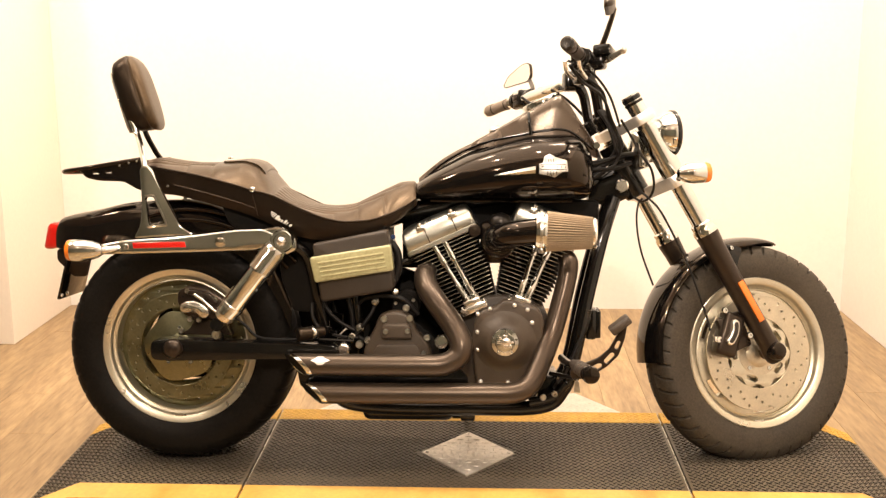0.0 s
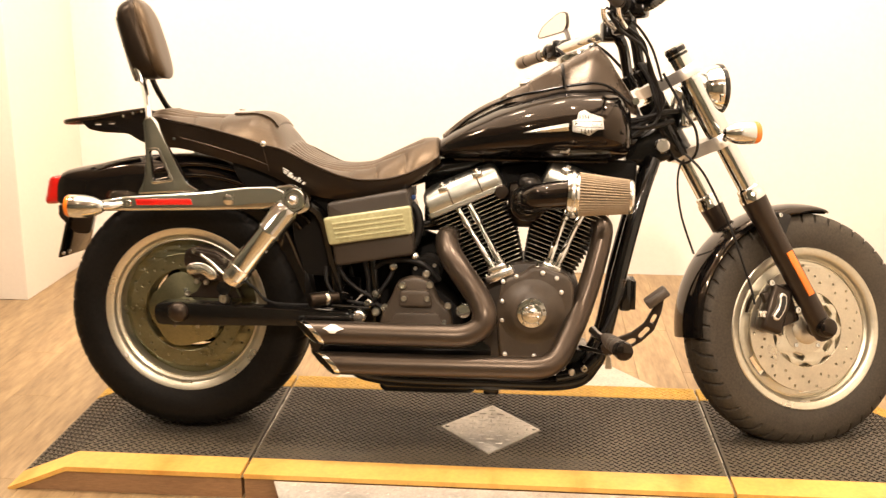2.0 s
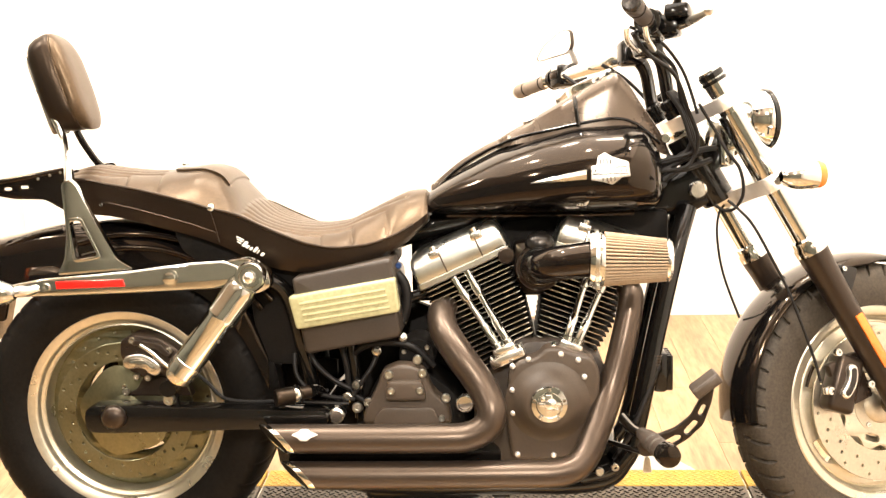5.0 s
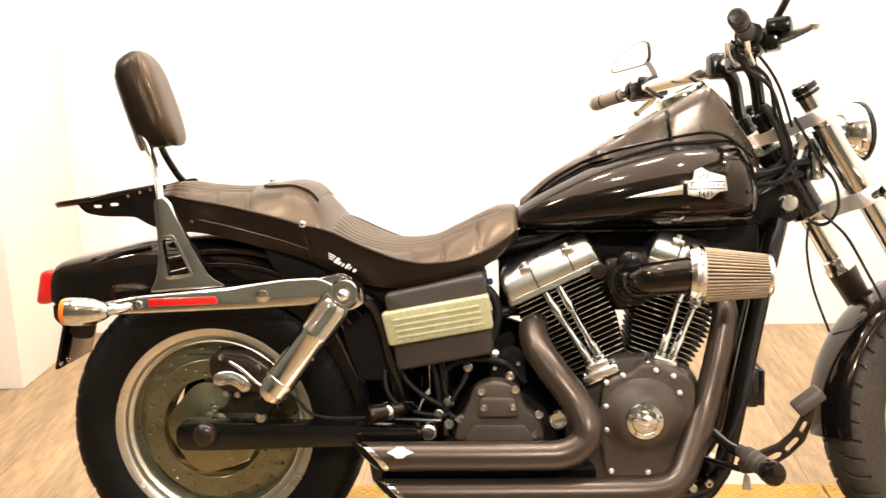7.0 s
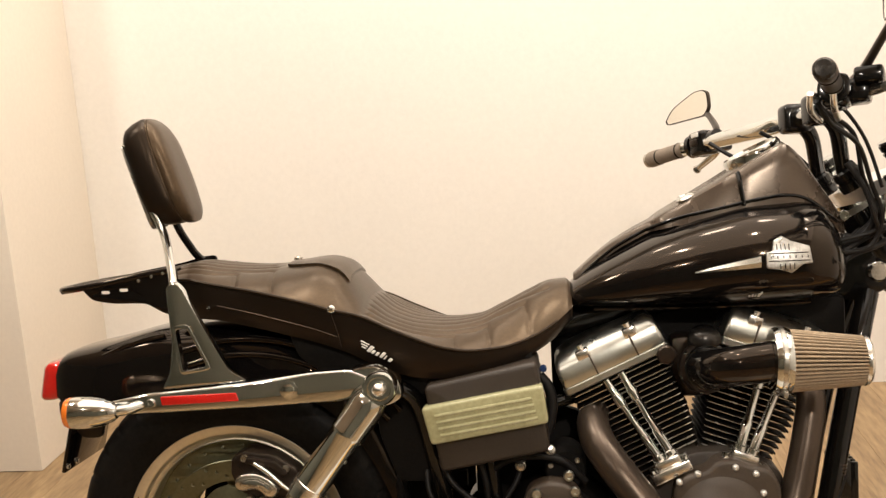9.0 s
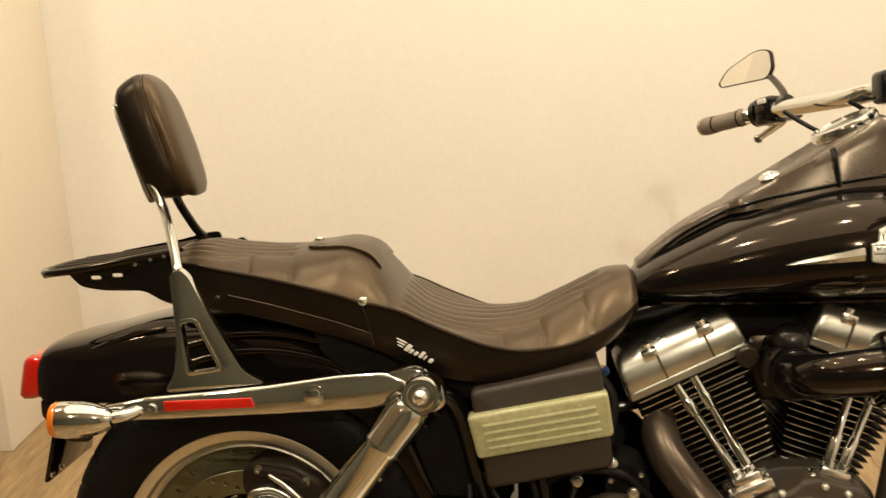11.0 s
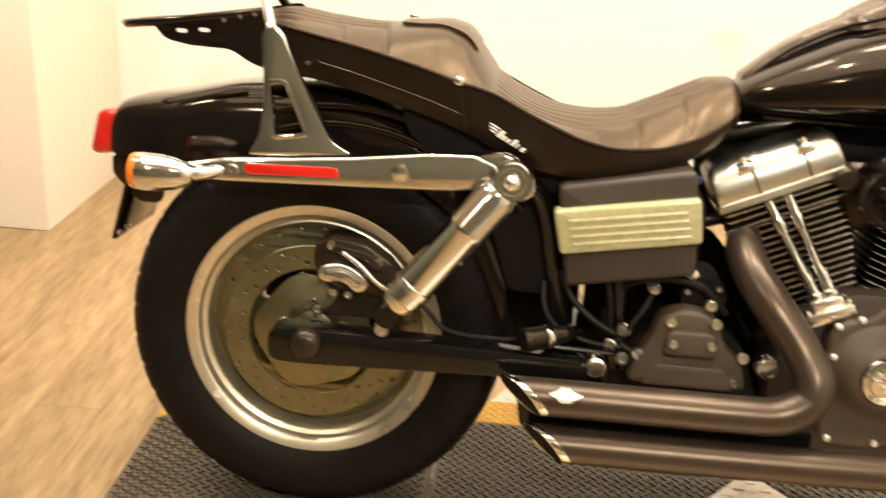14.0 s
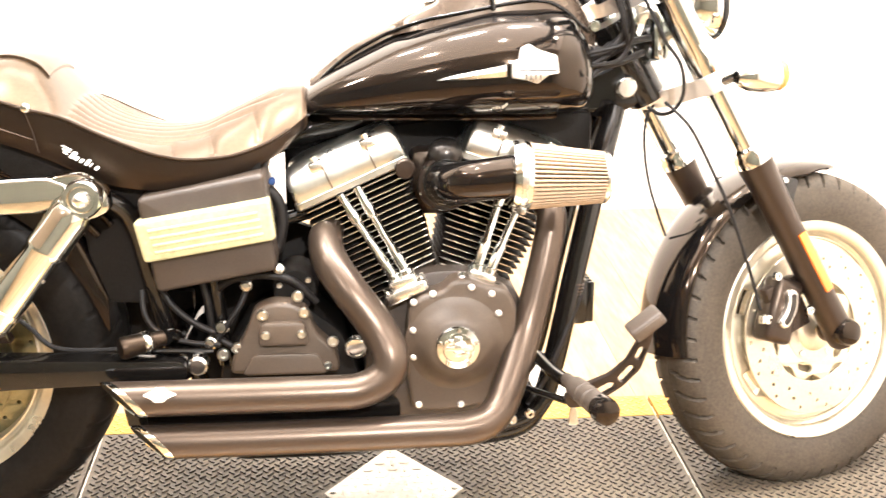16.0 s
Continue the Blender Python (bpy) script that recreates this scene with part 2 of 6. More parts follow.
def stained(m, colour, scale, low, high, band=None):
    """Lays patches of dirt with soft edges over a material; band: the y and half width where they gather."""
    t = m.node_tree
    p = t.nodes["Principled BSDF"]
    link = p.inputs["Base Color"].links[0]
    co = t.nodes.new("ShaderNodeTexCoord")
    mp = t.nodes.new("ShaderNodeMapping")
    mp.inputs["Scale"].default_value = scale
    t.links.new(co.outputs["Object"], mp.inputs[0])
    n = t.nodes.new("ShaderNodeTexNoise")
    n.inputs["Scale"].default_value, n.inputs["Detail"].default_value = 1.0, 5.0
    t.links.new(mp.outputs[0], n.inputs[0])
    level = t.nodes.new("ShaderNodeMapRange")
    level.inputs[1].default_value, level.inputs[2].default_value = low, high
    t.links.new(n.outputs[0], level.inputs[0])
    mask = level.outputs[0]
    if band:
        xyz = t.nodes.new("ShaderNodeSeparateXYZ")
        t.links.new(co.outputs["Object"], xyz.inputs[0])
        away = t.nodes.new("ShaderNodeMath")
        away.operation = "SUBTRACT"
        away.inputs[1].default_value = band[0]
        t.links.new(xyz.outputs[1], away.inputs[0])
        size = t.nodes.new("ShaderNodeMath")
        size.operation = "ABSOLUTE"
        t.links.new(away.outputs[0], size.inputs[0])
        near = t.nodes.new("ShaderNodeMapRange")
        near.inputs[1].default_value, near.inputs[2].default_value = 0.0, band[1]
        near.inputs[3].default_value, near.inputs[4].default_value = 1.0, 0.0
        t.links.new(size.outputs[0], near.inputs[0])
        both = t.nodes.new("ShaderNodeMath")
        both.operation = "MULTIPLY"
        t.links.new(mask, both.inputs[0])
        t.links.new(near.outputs[0], both.inputs[1])
        mask = both.outputs[0]
    mix_ = t.nodes.new("ShaderNodeMix")
    mix_.data_type = "RGBA"
    t.links.new(link.from_socket, mix_.inputs[6])
    mix_.inputs[7].default_value = (*colour, 1)
    t.links.new(mask, mix_.inputs[0])
    t.links.new(mix_.outputs[2], p.inputs["Base Color"])
    return m


stained(MATRUBBER, (0.125, 0.100, 0.058), (3.0, 26.0, 1.0), 0.42, 0.72, (-0.175, 0.075))
stained(TREADBAR, (0.150, 0.122, 0.072), (3.0, 26.0, 1.0), 0.42, 0.72, (-0.175, 0.075))
stained(TREADBAR, (0.120, 0.100, 0.064), (4.0, 5.0, 1.0), 0.56, 0.78)
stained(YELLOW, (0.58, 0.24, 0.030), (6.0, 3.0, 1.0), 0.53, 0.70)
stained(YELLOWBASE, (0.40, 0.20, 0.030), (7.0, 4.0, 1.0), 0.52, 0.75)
CHROME = surface("chrome", (0.71, 0.725, 0.705), 0.05, 1.0, vary=0.03, scale=6, fine=60, rough_vary=0.5)
STEEL = surface("machined steel", (0.55, 0.53, 0.48), 0.28, 1.0, vary=0.12, scale=9, fine=160, rough_vary=0.3)
RIMALU = surface("silver painted alloy", (0.68, 0.64, 0.52), 0.34, 0.9, vary=0.08, scale=7, fine=90, rough_vary=0.3)
ALU = surface("polished aluminium", (0.84, 0.81, 0.75), 0.24, 1.0, vary=0.06, scale=12, fine=140, rough_vary=0.3)
PAINT = surface("gloss black paint", (0.0045, 0.004, 0.0037), 0.09, vary=0.1, scale=3, fine=60, spec=0.45, sheen=(1.0, 0.78, 0.58))
SATIN = surface("satin black powder coat", (0.014, 0.010, 0.0075), 0.30, vary=0.15, scale=7, fine=200, bump=0.05, bump_scale=500, sheen=(1.0, 0.82, 0.66))
SATINDARK = surface("dark cast alloy", (0.045, 0.041, 0.037), 0.28, 0.8, vary=0.15, scale=12, fine=160)
BLACKMETAL = surface("black frame enamel", (0.005, 0.0045, 0.004), 0.12, vary=0.2, scale=9, fine=120, spec=0.45)
WRINKLE = surface("brown-black wrinkle finish", (0.033, 0.024, 0.0165), 0.46, vary=0.18, scale=9, fine=260, bump=0.25, bump_scale=700)
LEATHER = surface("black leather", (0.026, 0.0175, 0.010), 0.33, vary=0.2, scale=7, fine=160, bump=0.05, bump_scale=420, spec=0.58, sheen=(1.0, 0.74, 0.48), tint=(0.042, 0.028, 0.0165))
# darker than the leather: the shade of seat and pad sides as colour
SHADEBLACK = surface("smooth black with shade in it", (0.006, 0.0044, 0.0032), 0.36, vary=0.2, scale=6, fine=160, bump=0.05, bump_scale=500, spec=0.4, sheen=(1.0, 0.74, 0.52))
RUBBER = surface("tyre rubber", (0.0045, 0.0039, 0.0033), 0.5, vary=0.3, scale=6, fine=120, bump=0.15, bump_scale=240, tint=(0.008, 0.007, 0.006), spec=0.10)
DUSTY = surface("dusty tyre rubber", (0.031, 0.025, 0.018), 0.62, vary=0.22, scale=5, fine=180, bump=0.15, bump_scale=240, tint=(0.053, 0.043, 0.030), spec=0.35)
GRIPRUBBER = surface("grip rubber", (0.19, 0.15, 0.112), 0.5, vary=0.15, scale=20, fine=200, bump=0.2)
PIPE = surface("ceramic coated pipe", (0.080, 0.060, 0.044), 0.32, 0.7, vary=0.06, scale=6, fine=200, bump=0.05, bump_scale=600)
FILTER = surface("oiled cotton gauze", (0.36, 0.275, 0.18), 0.75, vary=0.18, scale=20, fine=300, bump=0.4, bump_scale=700)
OLIVE = surface("pale olive plastic", (0.36, 0.35, 0.18), 0.2, vary=0.10, scale=9, fine=120, coat=0.5, tint=(0.42, 0.40, 0.23))
REDLENS = surface("red lens", (0.55, 0.012, 0.006), 0.12, vary=0.1, scale=30, fine=200, coat=1.0)
AMBER = surface("amber lens", (0.80, 0.20, 0.012), 0.15, vary=0.08, scale=30, fine=200, coat=1.0)
WHITEPRINT = surface("silver print", (0.72, 0.69, 0.63), 0.45, vary=0.1, scale=40, fine=300)
MIRROR = surface("mirror glass", (0.88, 0.88, 0.86), 0.02, 1.0, vary=0.01, scale=4, fine=40)
BLUE = surface("blue anodised plug", (0.02, 0.045, 0.14), 0.35, 0.3, vary=0.1, scale=30)
DIAL = surface("dark dial face", (0.03, 0.03, 0.03), 0.25, vary=0.1, scale=30, coat=1.0)
SATINALU = surface("satin silver alloy", (0.64, 0.64, 0.585), 0.30, 1.0, vary=0.05, scale=12, fine=140, rough_vary=0.2)
BOLTALU = surface("bright zinc plated bolt", (0.86, 0.84, 0.80), 0.38, 0.7, vary=0.05, scale=12, fine=140)
CRESTMETAL = surface("aged pewter", (0.56, 0.55, 0.52), 0.34, 1.0, vary=0.3, scale=60, fine=260, bump=0.3, bump_scale=300, rough_vary=0.3)
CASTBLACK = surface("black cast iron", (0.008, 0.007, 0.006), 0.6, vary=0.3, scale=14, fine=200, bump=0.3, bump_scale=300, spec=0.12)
CONSOLE = surface("satin brown-black console paint", (0.045, 0.033, 0.024), 0.27, vary=0.15, scale=7, fine=200, sheen=(1.0, 0.85, 0.70), spec=1.0)
CASTBROWN = surface("brown wrinkle paint", (0.064, 0.047, 0.032), 0.44, vary=0.15, scale=9, fine=260, bump=0.2, bump_scale=700)
PEGRUBBER = surface("dark pedal rubber", (0.055, 0.043, 0.033), 0.5, vary=0.2, scale=20, fine=200, bump=0.2)
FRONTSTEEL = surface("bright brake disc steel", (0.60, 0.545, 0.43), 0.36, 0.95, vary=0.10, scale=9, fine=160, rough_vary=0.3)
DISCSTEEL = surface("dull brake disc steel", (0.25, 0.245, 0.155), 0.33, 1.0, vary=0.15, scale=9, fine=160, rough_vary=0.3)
PIERPAINT = surface("peach plaster", (0.81, 0.75, 0.66), 0.75, vary=0.03, scale=1.5, fine=60, bump=0.12, bump_scale=90)
CABLE = surface("cable sheath", (0.009, 0.008, 0.0075), 0.5, vary=0.15, scale=30, spec=0.25)
GLASS = bpy.data.materials.new("lamp glass")
GLASS.use_nodes = True
GLASS.node_tree.nodes["Principled BSDF"].inputs["Transmission Weight"].default_value = 1.0
GLASS.node_tree.nodes["Principled BSDF"].inputs["Roughness"].default_value = 0.05

# ---- the room ----
FLOOR = -0.065
structure("wall_north", block((-2.1, 1.79, FLOOR), (1.61, 1.91, 2.8)), PLASTER, "plain cream plastered back wall of the alcove", "wall")
structure("wall_pier", block((-4.6, 1.185, FLOOR), (-1.815, 1.79, 2.8), 0.004), PIERPAINT, "cream plastered pier beside the alcove", "wall")
structure("wall_east", block((1.61, -4.6, FLOOR), (1.73, 1.91, 2.8)), PLASTER, "plain cream plastered side wall", "wall")
# unseen walls, added dark to cut bounce light and darken chrome reflections
structure("wall_west", block((-4.72, -4.6, FLOOR), (-4.6, 1.79, 2.8)), DULL, "unseen grey-green wall, kept dark for reflections", "wall")
structure("wall_south", block((-4.72, -4.72, FLOOR), (1.73, -4.6, 2.8)), DULL, "unseen grey-green wall, kept dark for reflections", "wall")
# unseen too: closes the room above
structure("ceiling", block((-4.72, -4.72, 2.8), (1.73, 1.91, 2.9)), CEILING, "unseen ceiling that closes the room", "ceiling")
floor = structure("floor", block((-4.72, -4.72, FLOOR - 0.08), (1.73, 1.91, FLOOR - 0.004)), WOODBASE, "brown oak laminate plank floor", "floor")

# ---- the platform: three modules with rubber mats ----
NEAR, FAR, FLAT, TIP, SEAM = -0.330, 0.324, 1.02, 1.17, 0.583
DARK0, DARK1 = -0.240, 0.238


def deck(x):
    return 0.0 if abs(x) <= FLAT else (FLOOR + 0.004) * (abs(x) - FLAT) / (TIP - FLAT)


def sheet(xs, y0, y1, thick, lift=0.0):
    rings = [[Vector((x, y0, deck(x) + lift)), Vector((x, y1, deck(x) + lift)), Vector((x, y1, deck(x) + lift - thick)), Vector((x, y0, deck(x) + lift - thick))] for x in xs]
    return loft(rings)


def tread_bars(xs0, xs1, y0, y1, pitch, length, width, height, skip=None, row=0.0, turn=44, worn=None):
    """Short raised bars with flat tops, as on tread plate: square to the edges with no turn, else in rows that slant to and fro."""
    verts, faces = [], []
    nx, ny = int((xs1 - xs0) / pitch), int((y1 - y0) / (row or pitch))
    for i in range(nx):
        for j in range(ny):
            cx, cy = xs0 + (i + (0.5 if turn == 0 else 0.25 + 0.5 * (j % 2))) * (xs1 - xs0) / nx, y0 + (j + 0.5) * (y1 - y0) / ny
            if skip and skip(cx, cy):
                continue
            a = radians(90 * ((i + j) % 2) if turn == 0 else turn if j % 2 else -turn)
            u = Vector((math.cos(a), math.sin(a), 0))
            w = Vector((-u.y, u.x, 0))
            tall = height * (worn(cx, cy) if worn else 1.0)
            k = len(verts)
            ring = ((-1, 0), (-0.68, -1), (0.68, -1), (1, 0), (0.68, 1), (-0.68, 1))
            for q, h in ((1.0, 0.0), (0.70, 1.0)):
                for s, t in ring:
                    p = Vector((cx, cy, 0)) + u * s * (1 - (1 - q) * 0.45) * length / 2 + w * t * q * width / 2
                    verts.append((p.x, p.y, deck(p.x) + 0.0004 + h * tall))
            faces += [(k + n, k + (n + 1) % 6, k + 6 + (n + 1) % 6, k + 6 + n) for n in range(6)] + [tuple(range(k + 6, k + 12))]
    me = bpy.data.meshes.new("tread")
    me.from_pydata(verts, [], faces)
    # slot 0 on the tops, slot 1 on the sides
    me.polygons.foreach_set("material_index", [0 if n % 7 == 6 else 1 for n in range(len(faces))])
    return me


def worn_tread(x, y):
    """Height left on the bars: the middle of the near side is trodden flat."""
    k = min(1.0, max(0.0, (-0.150 - y) / 0.035)) * min(1.0, max(0.0, (0.34 - x) / 0.12)) * min(1.0, max(0.0, (x + 0.62) / 0.08))
    return 1.0 - 0.72 * k


def in_diamond(x, y):
    return abs(x - 0.003) / 0.14 + abs(y + 0.012) / 0.165 < 1.0


def module(x0, x1, label):
    root = tagged(new("platform_module", None), label, "platform", "platform modules")
    xs = [x0, x1] if abs(x0) < FLAT and abs(x1) < FLAT else ([x0, -FLAT, x1] if x0 < 0 else [x0, FLAT, x1])
    part("rubber_mat", sheet(xs, DARK0, DARK1, 0.012), MATRUBBER, root)
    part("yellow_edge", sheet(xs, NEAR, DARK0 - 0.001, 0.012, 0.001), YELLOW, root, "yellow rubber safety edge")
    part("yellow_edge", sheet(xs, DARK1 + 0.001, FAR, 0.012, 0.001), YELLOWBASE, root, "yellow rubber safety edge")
    base = loft([[Vector((x, NEAR + 0.006, deck(x) - 0.0125)), Vector((x, FAR - 0.006, deck(x) - 0.0125)), Vector((x, FAR - 0.006, min(FLOOR, deck(x) - 0.013))), Vector((x, NEAR + 0.006, min(FLOOR, deck(x) - 0.013)))] for x in xs])
    part("base", base, SIDEWOOD, root, "varnished wooden base")
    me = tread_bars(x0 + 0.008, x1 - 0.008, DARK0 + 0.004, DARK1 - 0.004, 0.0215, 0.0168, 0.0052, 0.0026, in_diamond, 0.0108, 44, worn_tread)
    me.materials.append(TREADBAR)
    # sides in the dark copy, so each bar carries its own shade
    me.materials.append(BARSHADE)
    bars = tagged(new("tread", me), "raised bars of the rubber tread", kind="stuff")
    bars.parent = root
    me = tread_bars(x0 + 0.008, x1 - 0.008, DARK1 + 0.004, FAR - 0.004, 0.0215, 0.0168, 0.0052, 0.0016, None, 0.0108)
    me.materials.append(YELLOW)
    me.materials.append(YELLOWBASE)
    tagged(new("tread", me), "raised yellow tread bars", kind="stuff").parent = root
    return root


module(-TIP, -SEAM - 0.004, "ramped platform module with black tread mat and yellow edges")
middle = module(-SEAM + 0.004, SEAM - 0.004, "flat platform module with black tread mat and yellow edges")
module(SEAM + 0.004, TIP, "ramped platform module with black tread mat and yellow edges")

diamond = part("diamond_plate", loft([[Vector((0.003 - 0.131 * k, -0.012, z)), Vector((0.003, -0.012 - 0.157 * k, z)), Vector((0.003 + 0.131 * k, -0.012, z)), Vector((0.003, -0.012 + 0.157 * k, z))] for k, z in ((1.0, 0.0005), (1.0, 0.003), (0.99, 0.0036))]), TREADPLATE, middle, "diamond-shaped aluminium tread plate")
me = tread_bars(-0.13, 0.136, -0.165, 0.141, 0.0225, 0.021, 0.0050, 0.0012, lambda x, y: abs(x - 0.003) / 0.118 + abs(y + 0.012) / 0.143 > 1.0, 0.0, 0)
for v in me.vertices:
    v.co.z += 0.0034
me.materials.append(TREADPLATE)
me.materials.append(TREADPLATE)
tagged(new("tread", me), "raised bars of the tread plate", kind="stuff").parent = diamond
for bx in (-0.112, 0.118):
    part("screw", lathe([(0.006, 0), (0.006, 0.002), (0.003, 0.003), (0, 0.003)], (bx, -0.012, 0.0034), (0, 0, 1), 12), STEEL, diamond)

# side ramps of tread plate, hooked to the middle module
def side_ramp(y0, y1):
    n = 8
    rings = []
    for k in range(n + 1):
        t = k / n
        y, w, z = mix(y0, y1, t), mix(0.505, 0.36, t), mix(-0.014, FLOOR + 0.004, t)
        rings.append([Vector((-w, y, z)), Vector((w, y, z)), Vector((w, y, z - 0.004)), Vector((-w, y, z - 0.004))])
    ramp = tagged(new("side_ramp", mesh_of("side_ramp", loft(rings), TREADPLATE)), "worn aluminium tread plate ramp beside the platform", "ramp", "side ramps")
    verts, faces = [], []
    rng = random.Random(4)
    rows = 16
    for j in range(rows):
        t = (j + 0.5) / rows
        w = mix(0.505, 0.36, t) - 0.015
        for i in range(int(2 * w / 0.024)):
            cx, cy, cz = -w + (i + 0.5) * 0.024, mix(y0, y1, t), mix(-0.014, FLOOR + 0.004, t)
            a = radians(40 if (i + j) % 2 else -40)
            u, q = Vector((math.cos(a), math.sin(a), 0)), Vector((-math.sin(a), math.cos(a), 0))
            k = len(verts)
            for s, r, h in ((-1, 0, 0), (0, -1, 0), (1, 0, 0), (0, 1, 0), (0, 0, 1)):
                p = Vector((cx, cy, cz)) + u * s * 0.010 + q * r * 0.003
                verts.append((p.x, p.y, p.z + 0.0003 + h * 0.0016))
            faces += [(k, k + 1, k + 4), (k + 1, k + 2, k + 4), (k + 2, k + 3, k + 4), (k + 3, k, k + 4)]
    me = bpy.data.meshes.new("tread")
    me.from_pydata(verts, [], faces)
    me.materials.append(TREADPLATE)
    tagged(new("tread", me), "raised bars of the ramp plate", kind="stuff").parent = ramp


side_ramp(NEAR - 0.001, -0.70)
side_ramp(FAR + 0.001, 0.67)
for sx in (-SEAM, SEAM):
    tagged(new("joint_strip", mesh_of("joint_strip", tube([(sx, NEAR + 0.002, -0.007), (sx, FAR - 0.002, -0.007)], 0.0028, 8, smooth=False), STEEL)), "thin steel rod in the joint between platform modules", "rod", "joint rods")

# ---- the motorcycle: built upright, then leaned onto its stand ----
bike = tagged(new("motorcycle", None), "black cruiser motorcycle with chrome forks, leather seat and backrest", "motorcycle")
bike.matrix_world = pose(0, 0, 0, -7, 0, 0)
RA, FA = Vector((-0.782, 0, 0.315)), Vector((0.795, 0, 0.281))
RAKE = radians(30)
UP = Vector((-math.sin(RAKE), 0, math.cos(RAKE)))
AHEAD = Vector((math.cos(RAKE), 0, math.sin(RAKE)))
PIVOT = FA + UP * 0.50 - AHEAD * 0.055
STEER = Matrix.Translation((0, 0.048, 0)) @ Matrix.Translation(PIVOT) @ Matrix.Rotation(radians(19.6), 4, UP) @ Matrix.Translation(-PIVOT)
BAR_PIVOT = Vector((0.500, 0, 0.709))
BAR_STEER = Matrix.Translation(BAR_PIVOT) @ Matrix.Rotation(radians(14), 4, UP) @ Matrix.Translation(-BAR_PIVOT)


def mirrored(bm):
    return moved(bm, Matrix.Diagonal((1, -1, 1, 1)))


def tyre(centre, radius, half, seg, pitch, slant, bead, groove):
    """A tyre with cut grooves."""
    prof = []
    n = 15
    for i in range(-n, n + 1):
        a = i / n
        y = half * math.sin(a * math.pi / 2 * 0.98)
        drop = (radius - bead) * 0.42 * (1 - math.cos(a * math.pi / 2)) ** 1.25
        prof.append((radius - drop, y))
    r_end, y_end = prof[-1]
    side = [(mix(r_end, bead, t), y_end * (1 + 0.035 * math.sin(math.pi * t) - 0.16 * t * t)) for t in (0.12, 0.3, 0.5, 0.7, 0.86, 1.0)]
    prof = [(r, -y) for r, y in reversed(side)] + prof + side
    rings = []
    for k in range(seg):
        th = 2 * math.pi * k / seg
        ring = []
        for r, y in prof:
            u = abs(y) / half
            g = 0.0
            if 0.22 < u < 0.97 and r > bead + (radius - bead) * 0.45:
                ph = (th / (2 * math.pi) * pitch + slant * u + (0.5 if y > 0 else 0)) % 1.0
                if ph < (0.17 if groove < 0.004 else 0.13):
                    g = groove
            if abs(u - 0.12) < 0.05:
                g = 0.004
            ring.append(Vector((centre.x + (r - g) * math.cos(th), y, centre.z + (r - g) * math.sin(th))))
        rings.append(ring)
    rings.append(rings[0])
    bm = loft(rings, False, False)
    bmesh.ops.remove_doubles(bm, verts=bm.verts, dist=1e-5)
    return bm


def ring_holes(c, radius, count, r, offset=0.0, n=8):
    return [circle(c.x + radius * math.cos(2 * math.pi * k / count + offset), c.z + radius * math.sin(2 * math.pi * k / count + offset), r, n) for k in range(count)]


def arc_slot(c, r0, r1, middle, half, n=8):
    """The outline of a slot that follows a circle."""
    a0, a1 = radians(middle - half), radians(middle + half)
    ring = [(r1, mix(a0, a1, k / n)) for k in range(n + 1)] + [(r0, mix(a1, a0, k / n)) for k in range(n + 1)]
    return [(c.x + r * math.cos(a), c.z + r * math.sin(a)) for r, a in ring]


def kidney(cx, cz, half, r, degrees, bend, n=8):
    """The outline of a bent, rounded bar."""
    mid = [Vector((half * (2 * k / n - 1), bend * (2 * k / n - 1) ** 2)) for k in range(n + 1)]
    up, down = [], []
    for k, p in enumerate(mid):
        d = (mid[min(k + 1, n)] - mid[max(k - 1, 0)]).normalized()
        w = Vector((-d.y, d.x)) * r
        up.append(p + w)
        down.append(p - w)
    def cap(p, a0):
        return [p + Vector((math.cos(a0 + math.pi * k / 6), math.sin(a0 + math.pi * k / 6))) * r for k in range(1, 6)]
    d0, d1 = (mid[1] - mid[0]), (mid[-1] - mid[-2])
    ring = down + cap(mid[-1], math.atan2(d1.y, d1.x) - math.pi / 2) + up[::-1] + cap(mid[0], math.atan2(d0.y, d0.x) + math.pi / 2)
    a = radians(degrees)
    return [(cx + p.x * math.cos(a) - p.y * math.sin(a), cz + p.x * math.sin(a) + p.y * math.cos(a)) for p in ring]


